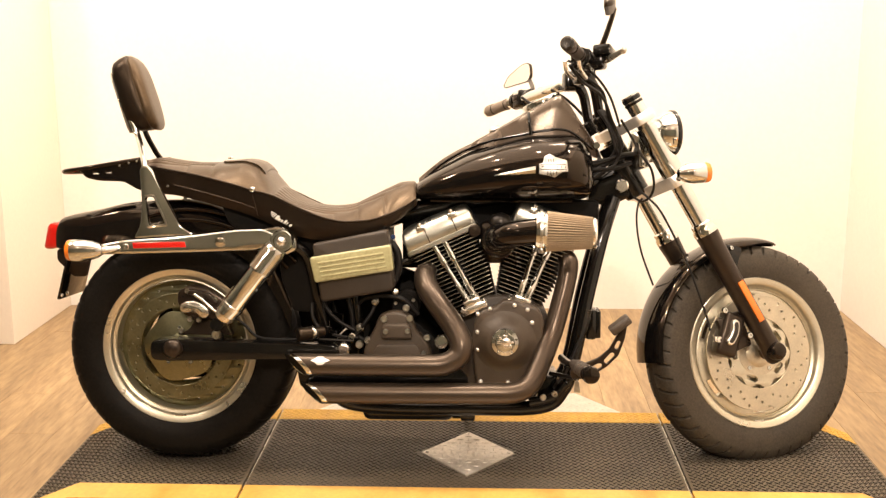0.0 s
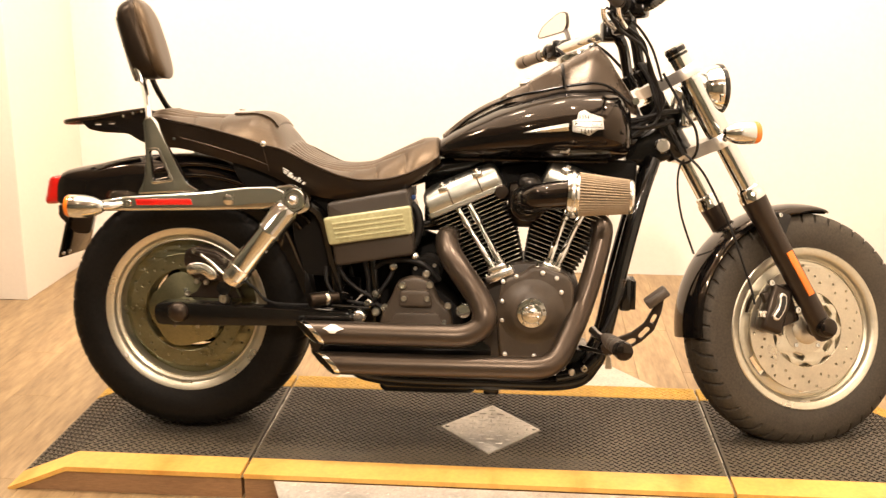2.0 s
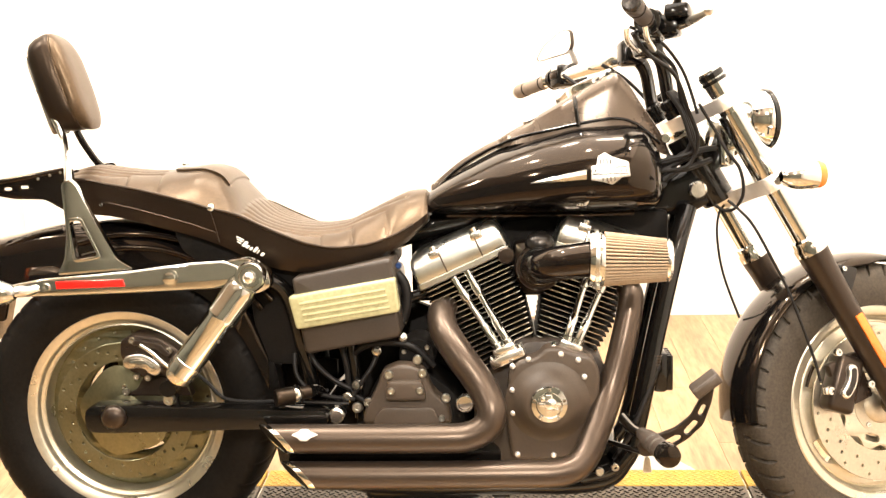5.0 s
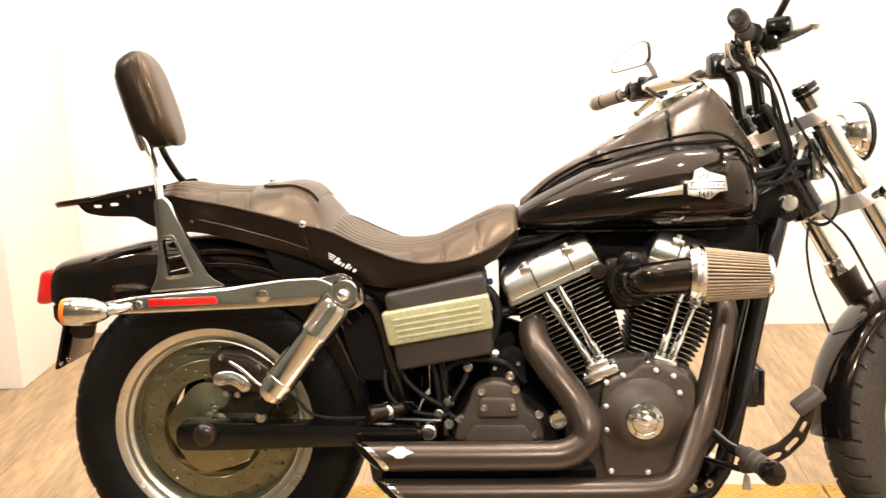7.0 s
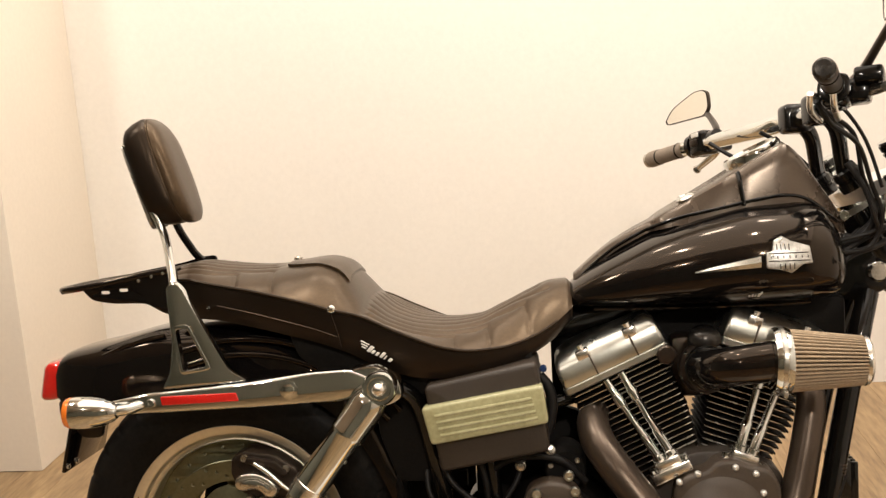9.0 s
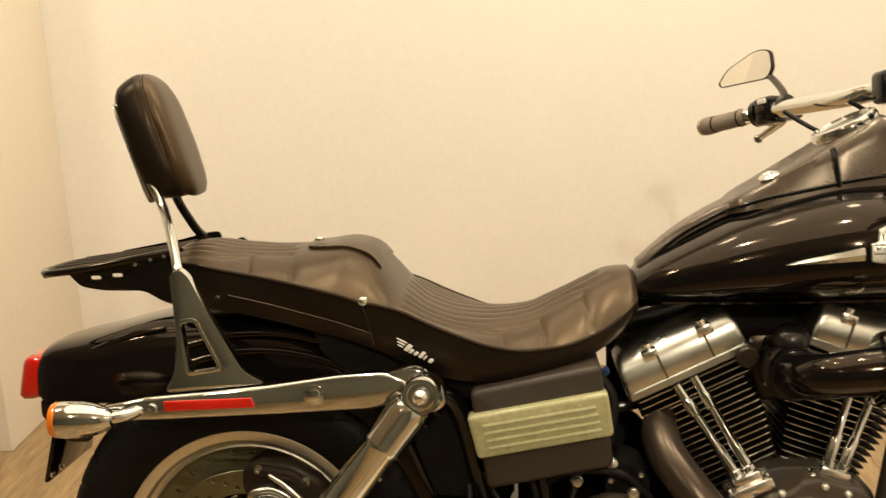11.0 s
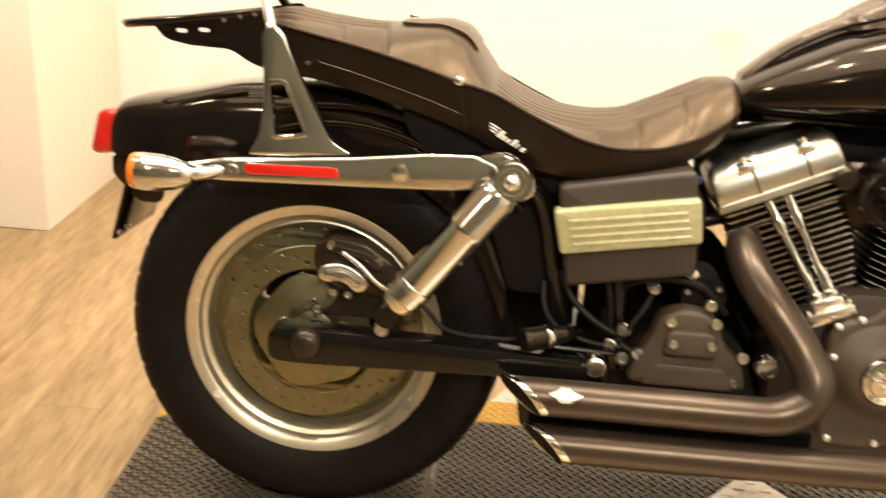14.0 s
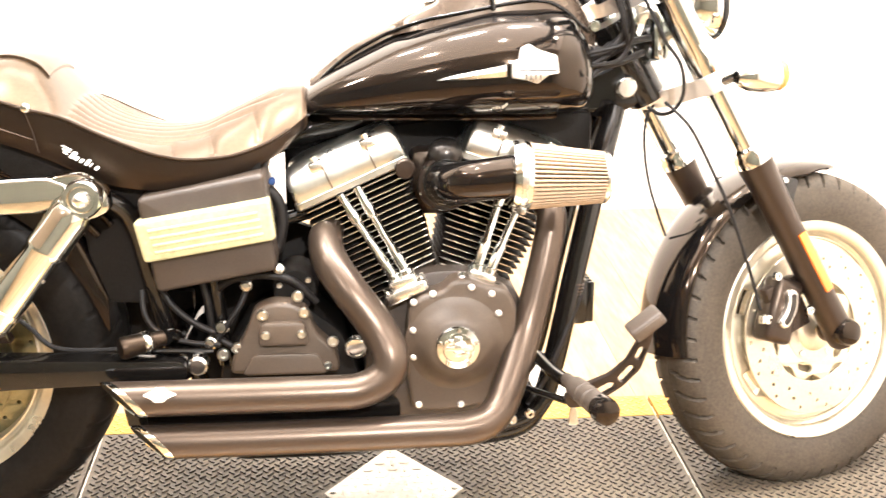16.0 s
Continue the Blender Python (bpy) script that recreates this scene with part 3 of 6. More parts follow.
def wheel(name, c, radius, half, rim_r, pitch, slant, rubber, disc_metal, shift=0.0, m=None):
    t = tyre(c, radius, half, 792, pitch, slant, rim_r - 0.006, 0.002 if disc_metal == DISCSTEEL else 0.009)
    w = half * 0.80
    rim = lathe([(rim_r - 0.012, -w + 0.012), (rim_r - 0.004, -w + 0.002), (rim_r, -w), (rim_r + 0.002, -w - 0.004), (rim_r - 0.002, -w - 0.008), (rim_r - 0.016, -w - 0.005), (rim_r - 0.021, -w - 0.001), (rim_r - 0.024, -w + 0.010), (rim_r - 0.030, -w + 0.014), (rim_r - 0.033, -w + 0.013), (rim_r - 0.036, -w + 0.022), (rim_r - 0.036, -0.02), (rim_r - 0.036, 0.02), (rim_r - 0.030, w - 0.01), (rim_r - 0.010, w + 0.007), (rim_r, w + 0.006), (rim_r, w - 0.01), (rim_r - 0.014, w - 0.02), (rim_r - 0.014, -w + 0.02)], (c.x, 0, c.z), (0, 1, 0), 96, False)
    rear = disc_metal == DISCSTEEL
    if rear:
        web_holes = [arc_slot(c, 0.086, 0.106, 207 + 72 * k, 25) for k in range(5)] + ring_holes(c, 0.160, 26, 0.0030, 0.1, 6)
    else:
        web_holes = [arc_slot(c, 0.150, 0.166, 36 + 60 * k, 9, 5) for k in range(6)]
    web = plate(circle(c.x, c.z, rim_r - 0.033, 72), -0.034, -0.020, web_holes, 0.002)
    hub = lathe([(0.062, -0.06), (0.062, -0.02), (0.05, 0.0), (0.05, 0.03), (0.062, 0.06), (0.0, 0.06)], (c.x, 0, c.z), (0, 1, 0), 48)
    out_ = 0.0 if disc_metal == DISCSTEEL else 0.026
    hub2 = lathe([(0.0, 0.09 - out_), (0.034, 0.09 - out_), (0.040, 0.086 - out_), (0.046, 0.07 - out_ / 2), (0.062, 0.06 - out_ / 3), (0.07, 0.05), (0.07, 0.02)], (c.x, 0, c.z), (0, -1, 0), 48)
    disc_y = -half * 0.80 - 0.004
    inner = [circle(c.x, c.z, 0.107 if rear else 0.098, 48)]
    wide = 1.0 if disc_metal == DISCSTEEL else 1.10
    disc = plate(circle(c.x, c.z, 0.146 * wide, 72), disc_y - 0.0045, disc_y, inner + ring_holes(c, (0.117 if rear else 0.112) * wide, 15, 0.0034) + ring_holes(c, (0.128 if rear else 0.124) * wide, 15, 0.0034, 0.14) + ring_holes(c, (0.138 if rear else 0.136) * wide, 15, 0.0034, 0.28), 0.0006, 1)
    grip_ = 5 if rear else 10
    lobes = [(c.x + (0.094 + (0.004 if rear else 0.007) * math.cos(grip_ * (a - radians(177)))) * math.cos(a), c.z + (0.094 + (0.004 if rear else 0.007) * math.cos(grip_ * (a - radians(177)))) * math.sin(a)) for a in [2 * math.pi * k / 120 for k in range(120)]]
    carrier = plate(lobes, disc_y - 0.003, disc_y + 0.004, [slot(c.x + 0.074 * math.cos(a), c.z + 0.074 * math.sin(a), 0.010, 0.008, math.degrees(a) + 90) for a in [2 * math.pi * (k + 0.5) / 5 for k in range(5)]] if not rear else (), 0.001)
    bolts = [bolt(c.x + 0.052 * math.cos(a), disc_y - 0.002, c.z + 0.052 * math.sin(a), 0.0065, 0.005) for a in [2 * math.pi * k / 5 + 0.3 for k in range(5)]]
    weight = block((c.x - 0.018, -half * 0.83, c.z - rim_r + 0.018), (c.x + 0.012, -half * 0.80, c.z - rim_r + 0.024), 0.001)
    valve = tube([(c.x + 0.12, -0.02, c.z + 0.125), (c.x + 0.108, -0.045, c.z + 0.114)], 0.0035, 8, smooth=False)
    for b in (t, rim, web, hub, hub2, disc, carrier, weight, valve, *bolts):
        moved(b, Matrix.Translation((0, shift, 0)))
    if m:
        for b in (t, rim, web, hub, hub2, disc, carrier, weight, valve, *bolts):
            moved(b, m)
    lean = radians(7)
    for v in t.verts:
        # the tyre is pressed flat where it stands
        low = (0.0006 + v.co.y * math.sin(lean)) / math.cos(lean)
        if v.co.z < low:
            v.co.z = low
    ob = part(name, t, rubber, bike, "worn black rubber tyre", 30)
    part("rim", rim, RIMALU, ob, "polished silver alloy rim")
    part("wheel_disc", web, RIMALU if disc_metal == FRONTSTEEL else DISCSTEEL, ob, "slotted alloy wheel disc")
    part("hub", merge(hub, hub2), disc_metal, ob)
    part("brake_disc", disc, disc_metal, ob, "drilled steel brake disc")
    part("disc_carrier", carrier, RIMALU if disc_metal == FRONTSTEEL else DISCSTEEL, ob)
    part("valve", valve, BLACKMETAL, ob)
    part("balance_weight", weight, STEEL, ob)
    for b in bolts:
        part("bolt", b, CHROME, ob)
    return ob


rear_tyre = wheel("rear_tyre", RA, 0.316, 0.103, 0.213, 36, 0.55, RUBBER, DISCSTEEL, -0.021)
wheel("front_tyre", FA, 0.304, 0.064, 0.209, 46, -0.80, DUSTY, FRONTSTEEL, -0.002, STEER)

part("sidewall_dot", lathe([(0.0050, -0.004), (0.0062, 0.001), (0.0050, 0.002), (0.0030, 0.0015), (0.0, 0.001)], (-0.937, -0.1215, 0.194), seg=16), WHITEPRINT, rear_tyre, "small white ring mark on the sidewall")

# ---- rear end ----
def strap(name, bm, material, label="", parent=None):
    return part(name, bm, material, parent or bike, label)


swing = plate(rounded([(-0.838, 0.292), (-0.838, 0.346), (-0.79, 0.350), (-0.47, 0.340), (-0.34, 0.336), (-0.34, 0.296), (-0.47, 0.298), (-0.78, 0.290)], 0.022), -0.195, -0.150, (), 0.005)
arm = strap("swingarm", swing, BLACKMETAL, "black steel swingarm")
part("axle_nut", lathe([(0.026, 0), (0.026, 0.004), (0.022, 0.012), (0.015, 0.017), (0.0, 0.019)], (-0.776, -0.194, 0.325), seg=24), SATIN, arm)
part("adjuster_bolt", bolt(-0.657, -0.200, 0.364, 0.0125, 0.012), SATINALU, arm)
part("adjuster_lug", tube([(-0.657, -0.178, 0.364), (-0.655, -0.172, 0.335)], 0.012, 12, smooth=False), BLACKMETAL, arm)
part("swingarm_leg", mirrored(plate(rounded([(-0.848, 0.292), (-0.848, 0.346), (-0.34, 0.336), (-0.34, 0.296)], 0.02), -0.195, -0.150, (), 0.005)), BLACKMETAL, arm)
part("pivot_tube", tube([(-0.36, -0.16, 0.318), (-0.36, 0.16, 0.318)], 0.03, 20, smooth=False), BLACKMETAL, arm)

# rear brake caliper
cal = strap("rear_caliper", merge(plate(rounded([(-0.782, 0.440), (-0.779, 0.470), (-0.752, 0.482), (-0.698, 0.474), (-0.655, 0.446), (-0.645, 0.415), (-0.662, 0.385), (-0.700, 0.395), (-0.742, 0.392), (-0.768, 0.408)], 0.008), -0.130, -0.075, (), 0.006), plate(rounded([(-0.790, 0.348), (-0.755, 0.362), (-0.735, 0.400), (-0.665, 0.405), (-0.635, 0.345)], 0.01), -0.112, -0.088, (), 0.003), plate(rounded([(-0.752, 0.462), (-0.745, 0.474), (-0.690, 0.464), (-0.668, 0.440), (-0.680, 0.434), (-0.700, 0.452)], 0.005), -0.142, -0.128, (), 0.003)), SATIN, "black brake caliper with a polished insert")
part("caliper_insert", plate(kidney(-0.728, 0.428, 0.026, 0.0150, -15, -0.009), -0.147, -0.131, (), 0.004, 3), ALU, cal, "polished kidney-shaped caliper insert")
part("insert_groove", plate(kidney(-0.728, 0.428, 0.023, 0.0075, -15, -0.008), -0.1485, -0.1465, (), 0.0008), STEEL, cal)
part("insert_rib", plate(kidney(-0.728, 0.428, 0.022, 0.0040, -15, -0.008), -0.1510, -0.1480, (), 0.001), CHROME, cal)
for bx, bz in ((-0.752, 0.470), (-0.676, 0.448), (-0.746, 0.394), (-0.722, 0.392), (-0.770, 0.362)):
    part("bolt", bolt(bx, -0.132, bz, 0.0075, 0.008), STEEL, cal)
part("bleed_pipe", tube([(-0.732, -0.142, 0.462), (-0.705, -0.150, 0.447), (-0.675, -0.152, 0.420), (-0.655, -0.150, 0.408)], 0.0042, 10), ALU, cal)
strap("rear_brake_hose", tube([(-0.66, -0.10, 0.42), (-0.60, -0.13, 0.38), (-0.55, -0.14, 0.345), (-0.42, -0.14, 0.345), (-0.35, -0.12, 0.36)], 0.004, 8), CABLE, "black brake hose")

# shock absorbers
TOPS, LOWS = Vector((-0.476, -0.225, 0.614)), Vector((-0.646, -0.225, 0.396))
dshock = (TOPS - LOWS).normalized()
L = (TOPS - LOWS).length


def shock(side):
    def f(bm):
        return bm if side < 0 else mirrored(bm)
    body = strap("shock_absorber", f(lathe([(0.0, 0.030), (0.024, 0.030), (0.029, 0.034), (0.0300, 0.05), (0.0300, 0.172), (0.0322, 0.175), (0.0322, 0.182), (0.0312, 0.184), (0.0318, L - 0.034), (0.027, L - 0.022), (0.0, L - 0.020)], LOWS, dshock, 40)), CHROME, "chrome shock absorber cover")
    part("lower_collar", f(lathe([(0.0, 0.016), (0.021, 0.016), (0.0255, 0.022), (0.0265, 0.052), (0.0315, 0.054), (0.0315, 0.064), (0.0302, 0.065)], LOWS, dshock, 32, False)), ALU, body)
    part("lower_eye", f(lathe([(0.008, -0.02), (0.017, -0.02), (0.017, 0.02), (0.008, 0.02)], LOWS, (0, -1, 0), 24)), BLACKMETAL, body)
    part("upper_eye", f(lathe([(0.0, -0.018), (0.026, -0.018), (0.030, -0.010), (0.030, 0.012), (0.027, 0.018), (0.021, 0.018), (0.019, 0.012), (0.0, 0.012)], TOPS, (0, -1, 0), 32)), CHROME, body)
    part("acorn_nut", f(lathe([(0.0125, 0.01), (0.0125, 0.020), (0.010, 0.026), (0.005, 0.029), (0.0, 0.0295)], TOPS, (0, -1, 0), 20)), ALU, body)
    for k in (0.055, 0.135):
        p = LOWS + dshock * k + Vector((0.02, -0.012, -0.014))
        part("screw", f(bolt(p.x, p.y, p.z, 0.004, 0.004)), STEEL, body)


shock(-1)
shock(1)


# chrome fender struts with reflector and turn signal
def strut(side):
    def f(bm):
        return bm if side < 0 else mirrored(bm)
    out = rounded([(-0.975, 0.574), (-0.975, 0.598), (-0.90, 0.612), (-0.72, 0.626), (-0.60, 0.641), (-0.53, 0.644), (-0.495, 0.630), (-0.50, 0.600), (-0.545, 0.588), (-0.70, 0.582)], 0.012)
    body = strap("fender_strut", f(plate(out, -0.212, -0.192, (), 0.006, 3)), CHROME, "chrome fender strut")
    part("reflector", f(plate(rounded([(-0.870, 0.591), (-0.872, 0.607), (-0.735, 0.610), (-0.730, 0.595)], 0.003), -0.216, -0.211, (), 0.0015)), REDLENS, body, "red side reflector")
    part("strut_bolt", f(bolt(-0.890, -0.212, 0.596, 0.0085, 0.006)), CHROME, body)
    part("strut_bolt", f(lathe([(0.016, 0), (0.016, 0.003), (0.011, 0.004), (0.011, 0.009), (0.006, 0.011), (0, 0.0115)], (-0.640, -0.212, 0.612), seg=24)), CHROME, body)
    part("shock_mount", f(plate(rounded([(-0.535, 0.592), (-0.530, 0.645), (-0.485, 0.650), (-0.445, 0.625), (-0.440, 0.590), (-0.470, 0.575)], 0.012), -0.210, -0.180, (), 0.005)), CHROME, body)
    sig = strap("rear_turn_signal", f(lathe([(0.0, 0.0), (0.012, 0.001), (0.018, 0.010), (0.024, 0.026), (0.0275, 0.045), (0.0285, 0.073), (0.0275, 0.081), (0.0, 0.081)], (-0.942, -0.238, 0.588), (-1, 0, 0), 32)), CHROME, "chrome bullet turn signal")
    part("amber_lens", f(lathe([(0.0272, 0.0), (0.0278, 0.006), (0.025, 0.012), (0.015, 0.015), (0.0, 0.016)], (-1.022, -0.238, 0.588), (-1, 0, 0), 32)), AMBER, sig, "amber turn signal lens")
    part("signal_stem", f(tube([(-0.955, -0.238, 0.588), (-0.93, -0.225, 0.589), (-0.91, -0.205, 0.592)], 0.010, 12)), CHROME, sig)


strut(-1)
strut(1)

# rear fender
FEN = [(-1.130, 0.648, 0.586, 0.078), (-1.122, 0.660, 0.580, 0.090), (-1.10, 0.668, 0.578, 0.098), (-1.03, 0.682, 0.578, 0.112), (-0.915, 0.706, 0.58, 0.116), (-0.80, 0.712, 0.585, 0.117), (-0.72, 0.702, 0.585, 0.117), (-0.64, 0.668, 0.575, 0.116), (-0.57, 0.610, 0.53, 0.115), (-0.51, 0.535, 0.44, 0.114), (-0.475, 0.45, 0.36, 0.113)]
SHAPE = [(-1.0, 0.0), (-1.0, 0.35), (-0.985, 0.62), (-0.93, 0.80), (-0.80, 0.92), (-0.55, 0.985), (-0.25, 1.0), (0.0, 1.002)]
SHAPE = SHAPE + [(-a, b) for a, b in reversed(SHAPE[:-1])]
rings = []
for k in range(41):
    x = mix(-1.130, -0.475, k / 40)
    t, b, w = along(FEN, x)
    rings.append([Vector((x, a * w, mix(b, t, h))) for a, h in SHAPE] + [Vector((x, a * (w - 0.004), mix(b, t - 0.005, h))) for a, h in reversed(SHAPE)])
fender = strap("rear_fender", loft(rings), PAINT, "gloss black rear fender")
for rr, yy in ((0.366, -0.1185), (0.338, -0.1195)):
    arc = [(RA.x + 0.035 + rr * math.cos(radians(a)), yy + 0.004 * (a - 60) / 60, RA.z + 0.008 + rr * math.sin(radians(a))) for a in (108, 96, 84, 72, 60, 48, 38)]
    part("fender_rib", tube(arc, 0.006, 10), PAINT, fender, "rolled lip of the fender")
part("fender_seam", tube([(-1.03, -0.098, 0.660), (-0.96, -0.100, 0.686), (-0.90, -0.097, 0.698)], 0.004, 8), PAINT, fender)
strap("tail_lamp", loft([[Vector((x + 0.007 * z, y * w, zc + z * h)) for y, z in rounded([(-1, -1), (1, -1), (1, 1), (-1, 1)], 0.30)] for x, w, zc, h in ((-1.122, 0.080, 0.614, 0.036), (-1.136, 0.081, 0.613, 0.038), (-1.150, 0.078, 0.612, 0.038), (-1.159, 0.070, 0.611, 0.034), (-1.162, 0.056, 0.611, 0.027))]), REDLENS, "red tail lamp lens")
plate_x = Matrix.Translation((-1.108, 0, 0.492)) @ Matrix.Rotation(radians(14), 4, "Y")
lic = strap("plate_bracket", block((-0.004, -0.095, -0.055), (0.004, 0.095, 0.055), 0.003, 2, plate_x), PAINT, "black licence plate bracket")
part("bracket_arm", plate(rounded([(-1.13, 0.545), (-1.13, 0.575), (-1.03, 0.58), (-1.05, 0.50), (-1.085, 0.50)], 0.008), -0.07, -0.06, (), 0.001), SATIN, lic)
for y in (-0.088, -0.05):
    part("bracket_bolt", lathe([(0.005, 0), (0.005, 0.004), (0, 0.005)], plate_x @ Vector((0.004, y, -0.042)), (1, 0, 0), 10), ALU, lic)

# luggage rack
RACK_SIDE = [(-1.045, 0.797), (-1.022, 0.772), (-0.985, 0.765), (-0.92, 0.763), (-0.888, 0.744), (-0.858, 0.735), (-0.858, 0.828), (-0.885, 0.826), (-0.93, 0.815)]
rack = strap("luggage_rack", plate(rounded(RACK_SIDE, 0.010), -0.125, -0.119, [slot(-0.997, 0.786, 0.006, 0.0030, 0), slot(-0.962, 0.789, 0.006, 0.0030, 0)], 0.001), PAINT, "black steel luggage rack")
part("rack_side", mirrored(plate(rounded(RACK_SIDE, 0.010), -0.125, -0.119, (), 0.001)), PAINT, rack)
part("rack_rail", tube([(-0.87, -0.122, 0.824), (-0.95, -0.124, 0.811), (-1.03, -0.122, 0.798), (-1.085, -0.10, 0.791), (-1.112, -0.05, 0.787), (-1.118, 0, 0.785), (-1.112, 0.05, 0.785), (-1.085, 0.10, 0.786), (-1.03, 0.122, 0.790), (-0.95, 0.124, 0.801), (-0.87, 0.122, 0.812)], 0.0058, 12), PAINT, rack)
for i in range(6):
    y = -0.09 + 0.036 * i
    part("rack_slat", tube([(-1.106 + 1.2 * y * y, y, 0.787), (-0.96, y, 0.803), (-0.875, y, 0.816)], 0.005, 8), PAINT, rack)
for x, z in ((-0.93, 0.806), (-0.905, 0.813), (-0.883, 0.818)):
    part("rack_rivet", lathe([(0.004, 0), (0.003, 0.003), (0, 0.0035)], (x, -0.126, z), (0, -1, 0), 8), ALU, rack)

# sissy bar with pad
hole = rounded([(-0.839, 0.724), (-0.818, 0.727), (-0.786, 0.656), (-0.830, 0.649)], 0.007)
side_out = rounded([(-0.853, 0.800), (-0.838, 0.810), (-0.824, 0.798), (-0.797, 0.742), (-0.770, 0.690), (-0.747, 0.648), (-0.712, 0.628), (-0.873, 0.616), (-0.855, 0.648), (-0.848, 0.70)], 0.012)
hole_rim = [rounded([(-0.844, 0.731), (-0.815, 0.734), (-0.778, 0.651), (-0.835, 0.642)], 0.010), hole]


def sissy(side):
    def f(bm):
        return bm if side < 0 else mirrored(bm)
    body = strap("sissy_bar_side", f(plate(side_out, -0.204, -0.188, [hole], 0.003)), CHROME, "chrome sissy bar side plate")
    part("hole_rim", f(plate(hole_rim[0], -0.2065, -0.203, [hole_rim[1]], 0.0012)), CHROME, body)
    up = [(-0.839, -0.196, 0.785), (-0.848, -0.176, 0.812), (-0.878, -0.106, 0.858), (-0.904, -0.056, 0.892), (-0.926, -0.048, 0.935), (-0.951, -0.046, 1.000), (-0.972, -0.045, 1.056)]
    if side > 0:
        up = [(-0.872, -0.150, 0.800), (-0.889, -0.100, 0.826), (-0.901, -0.072, 0.858), (-0.912, -0.052, 0.892)] + up[4:]
    part("upright", f(tube(up, [0.008, 0.0078, 0.0078, 0.0078, 0.0065, 0.005, 0.004], 10)), CHROME if side < 0 else BLACKMETAL, body)


sissy(-1)
sissy(1)
padm = Matrix.Translation((-0.912, 0, 0.990)) @ Matrix.Rotation(radians(-17), 4, "Y")
pad_rings = []
# thickness station, half width, top, bottom, with a sewn crease between back shell and front cushion
PAD = [(-0.037, 0.060, 0.084, -0.078), (-0.035, 0.070, 0.094, -0.088), (-0.029, 0.077, 0.103, -0.097), (-0.018, 0.080, 0.109, -0.103), (-0.008, 0.0805, 0.1115, -0.106), (-0.001, 0.0795, 0.1115, -0.107), (0.002, 0.0765, 0.1090, -0.105), (0.004, 0.0750, 0.1080, -0.104), (0.006, 0.0765, 0.1090, -0.106), (0.009, 0.0790, 0.1105, -0.110), (0.017, 0.0785, 0.1080, -0.113), (0.026, 0.0755, 0.1010, -0.112), (0.032, 0.070, 0.090, -0.106), (0.036, 0.058, 0.070, -0.090), (0.0375, 0.035, 0.040, -0.055)]
rnd = random.Random(8)
for px_, hw, top_, bot_ in PAD:
    px_ = -0.042 + (px_ + 0.037) * 1.366 if px_ <= 0.004 else 0.014 + (px_ - 0.004) * 0.776
    hw, top_, bot_ = hw * 0.78, top_ + 0.008 - max(0.0, px_ - 0.012) * 0.6, bot_ + 0.014
    ring = []
    for i in range(44):
        a = 2 * math.pi * i / 44
        ca, sa = math.cos(a), math.sin(a)
        sag = 0.0014 * math.sin(9 * a + 60 * px_) * (1 if px_ < 0.014 else 0.4) + 0.0006 * rnd.uniform(-1, 1)
        ring.append(padm @ Vector((px_, math.copysign(abs(ca) ** 0.55, ca) * (hw + sag), math.copysign(abs(sa) ** 0.72, sa) * (top_ if sa > 0 else -bot_))))
    pad_rings.append(ring)
pad_bm = loft(pad_rings)
padi = padm.inverted()
# rear shell of the pad: same leather, shade put into its colour
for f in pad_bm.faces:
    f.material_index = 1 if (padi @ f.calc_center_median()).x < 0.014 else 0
pad = strap("backrest_pad", pad_bm, [LEATHER, SHADEBLACK], "dark brown-black leather backrest pad")
seam = [padm @ Vector((0.014, math.copysign(abs(math.cos(a)) ** 0.55, math.cos(a)) * 0.0590, math.copysign(abs(math.sin(a)) ** 0.72, math.sin(a)) * (0.1155 if math.sin(a) > 0 else 0.0905))) for a in [2 * math.pi * k / 40 for k in range(41)]]
part("pad_piping", tube(seam, 0.0017, 8), LEATHER, pad)
part("pad_back", loft([[padm @ Vector((x, y * w, z * h)) for y, z in rounded([(-1, -1), (1, -1), (1, 1), (-1, 1)], 0.3)] for x, w, h in ((-0.048, 0.040, 0.080), (-0.046, 0.044, 0.086), (-0.040, 0.044, 0.086))]), STEEL, pad, "metal back plate of the pad")

# ---- seat ----
SEAT = [(-0.893, 0.805, 0.790, 0.760, 0.070), (-0.882, 0.822, 0.800, 0.748, 0.092), (-0.845, 0.828, 0.803, 0.732, 0.120), (-0.786, 0.820, 0.794, 0.728, 0.140), (-0.72, 0.815, 0.782, 0.715, 0.150), (-0.66, 0.815, 0.768, 0.700, 0.156), (-0.60, 0.820, 0.752, 0.684, 0.160), (-0.565, 0.812, 0.741, 0.672, 0.162), (-0.54, 0.786, 0.736, 0.662, 0.163), (-0.51, 0.748, 0.727, 0.647, 0.164), (-0.47, 0.716, 0.708, 0.628, 0.165), (-0.42, 0.700, 0.686, 0.615, 0.165), (-0.37, 0.696, 0.668, 0.610, 0.163), (-0.32, 0.701, 0.660, 0.614, 0.158), (-0.27, 0.722, 0.662, 0.625, 0.148), (-0.22, 0.746, 0.674, 0.642, 0.132), (-0.18, 0.762, 0.692, 0.664, 0.112), (-0.150, 0.764, 0.712, 0.690, 0.090), (-0.140, 0.755, 0.72, 0.700, 0.078)]
def crown_of(x):
    """How flat the seat's top is across, flattest under the flap."""
    return 2.4 + 0.7 * max(0.0, 1 - abs(x + 0.61) / 0.10)


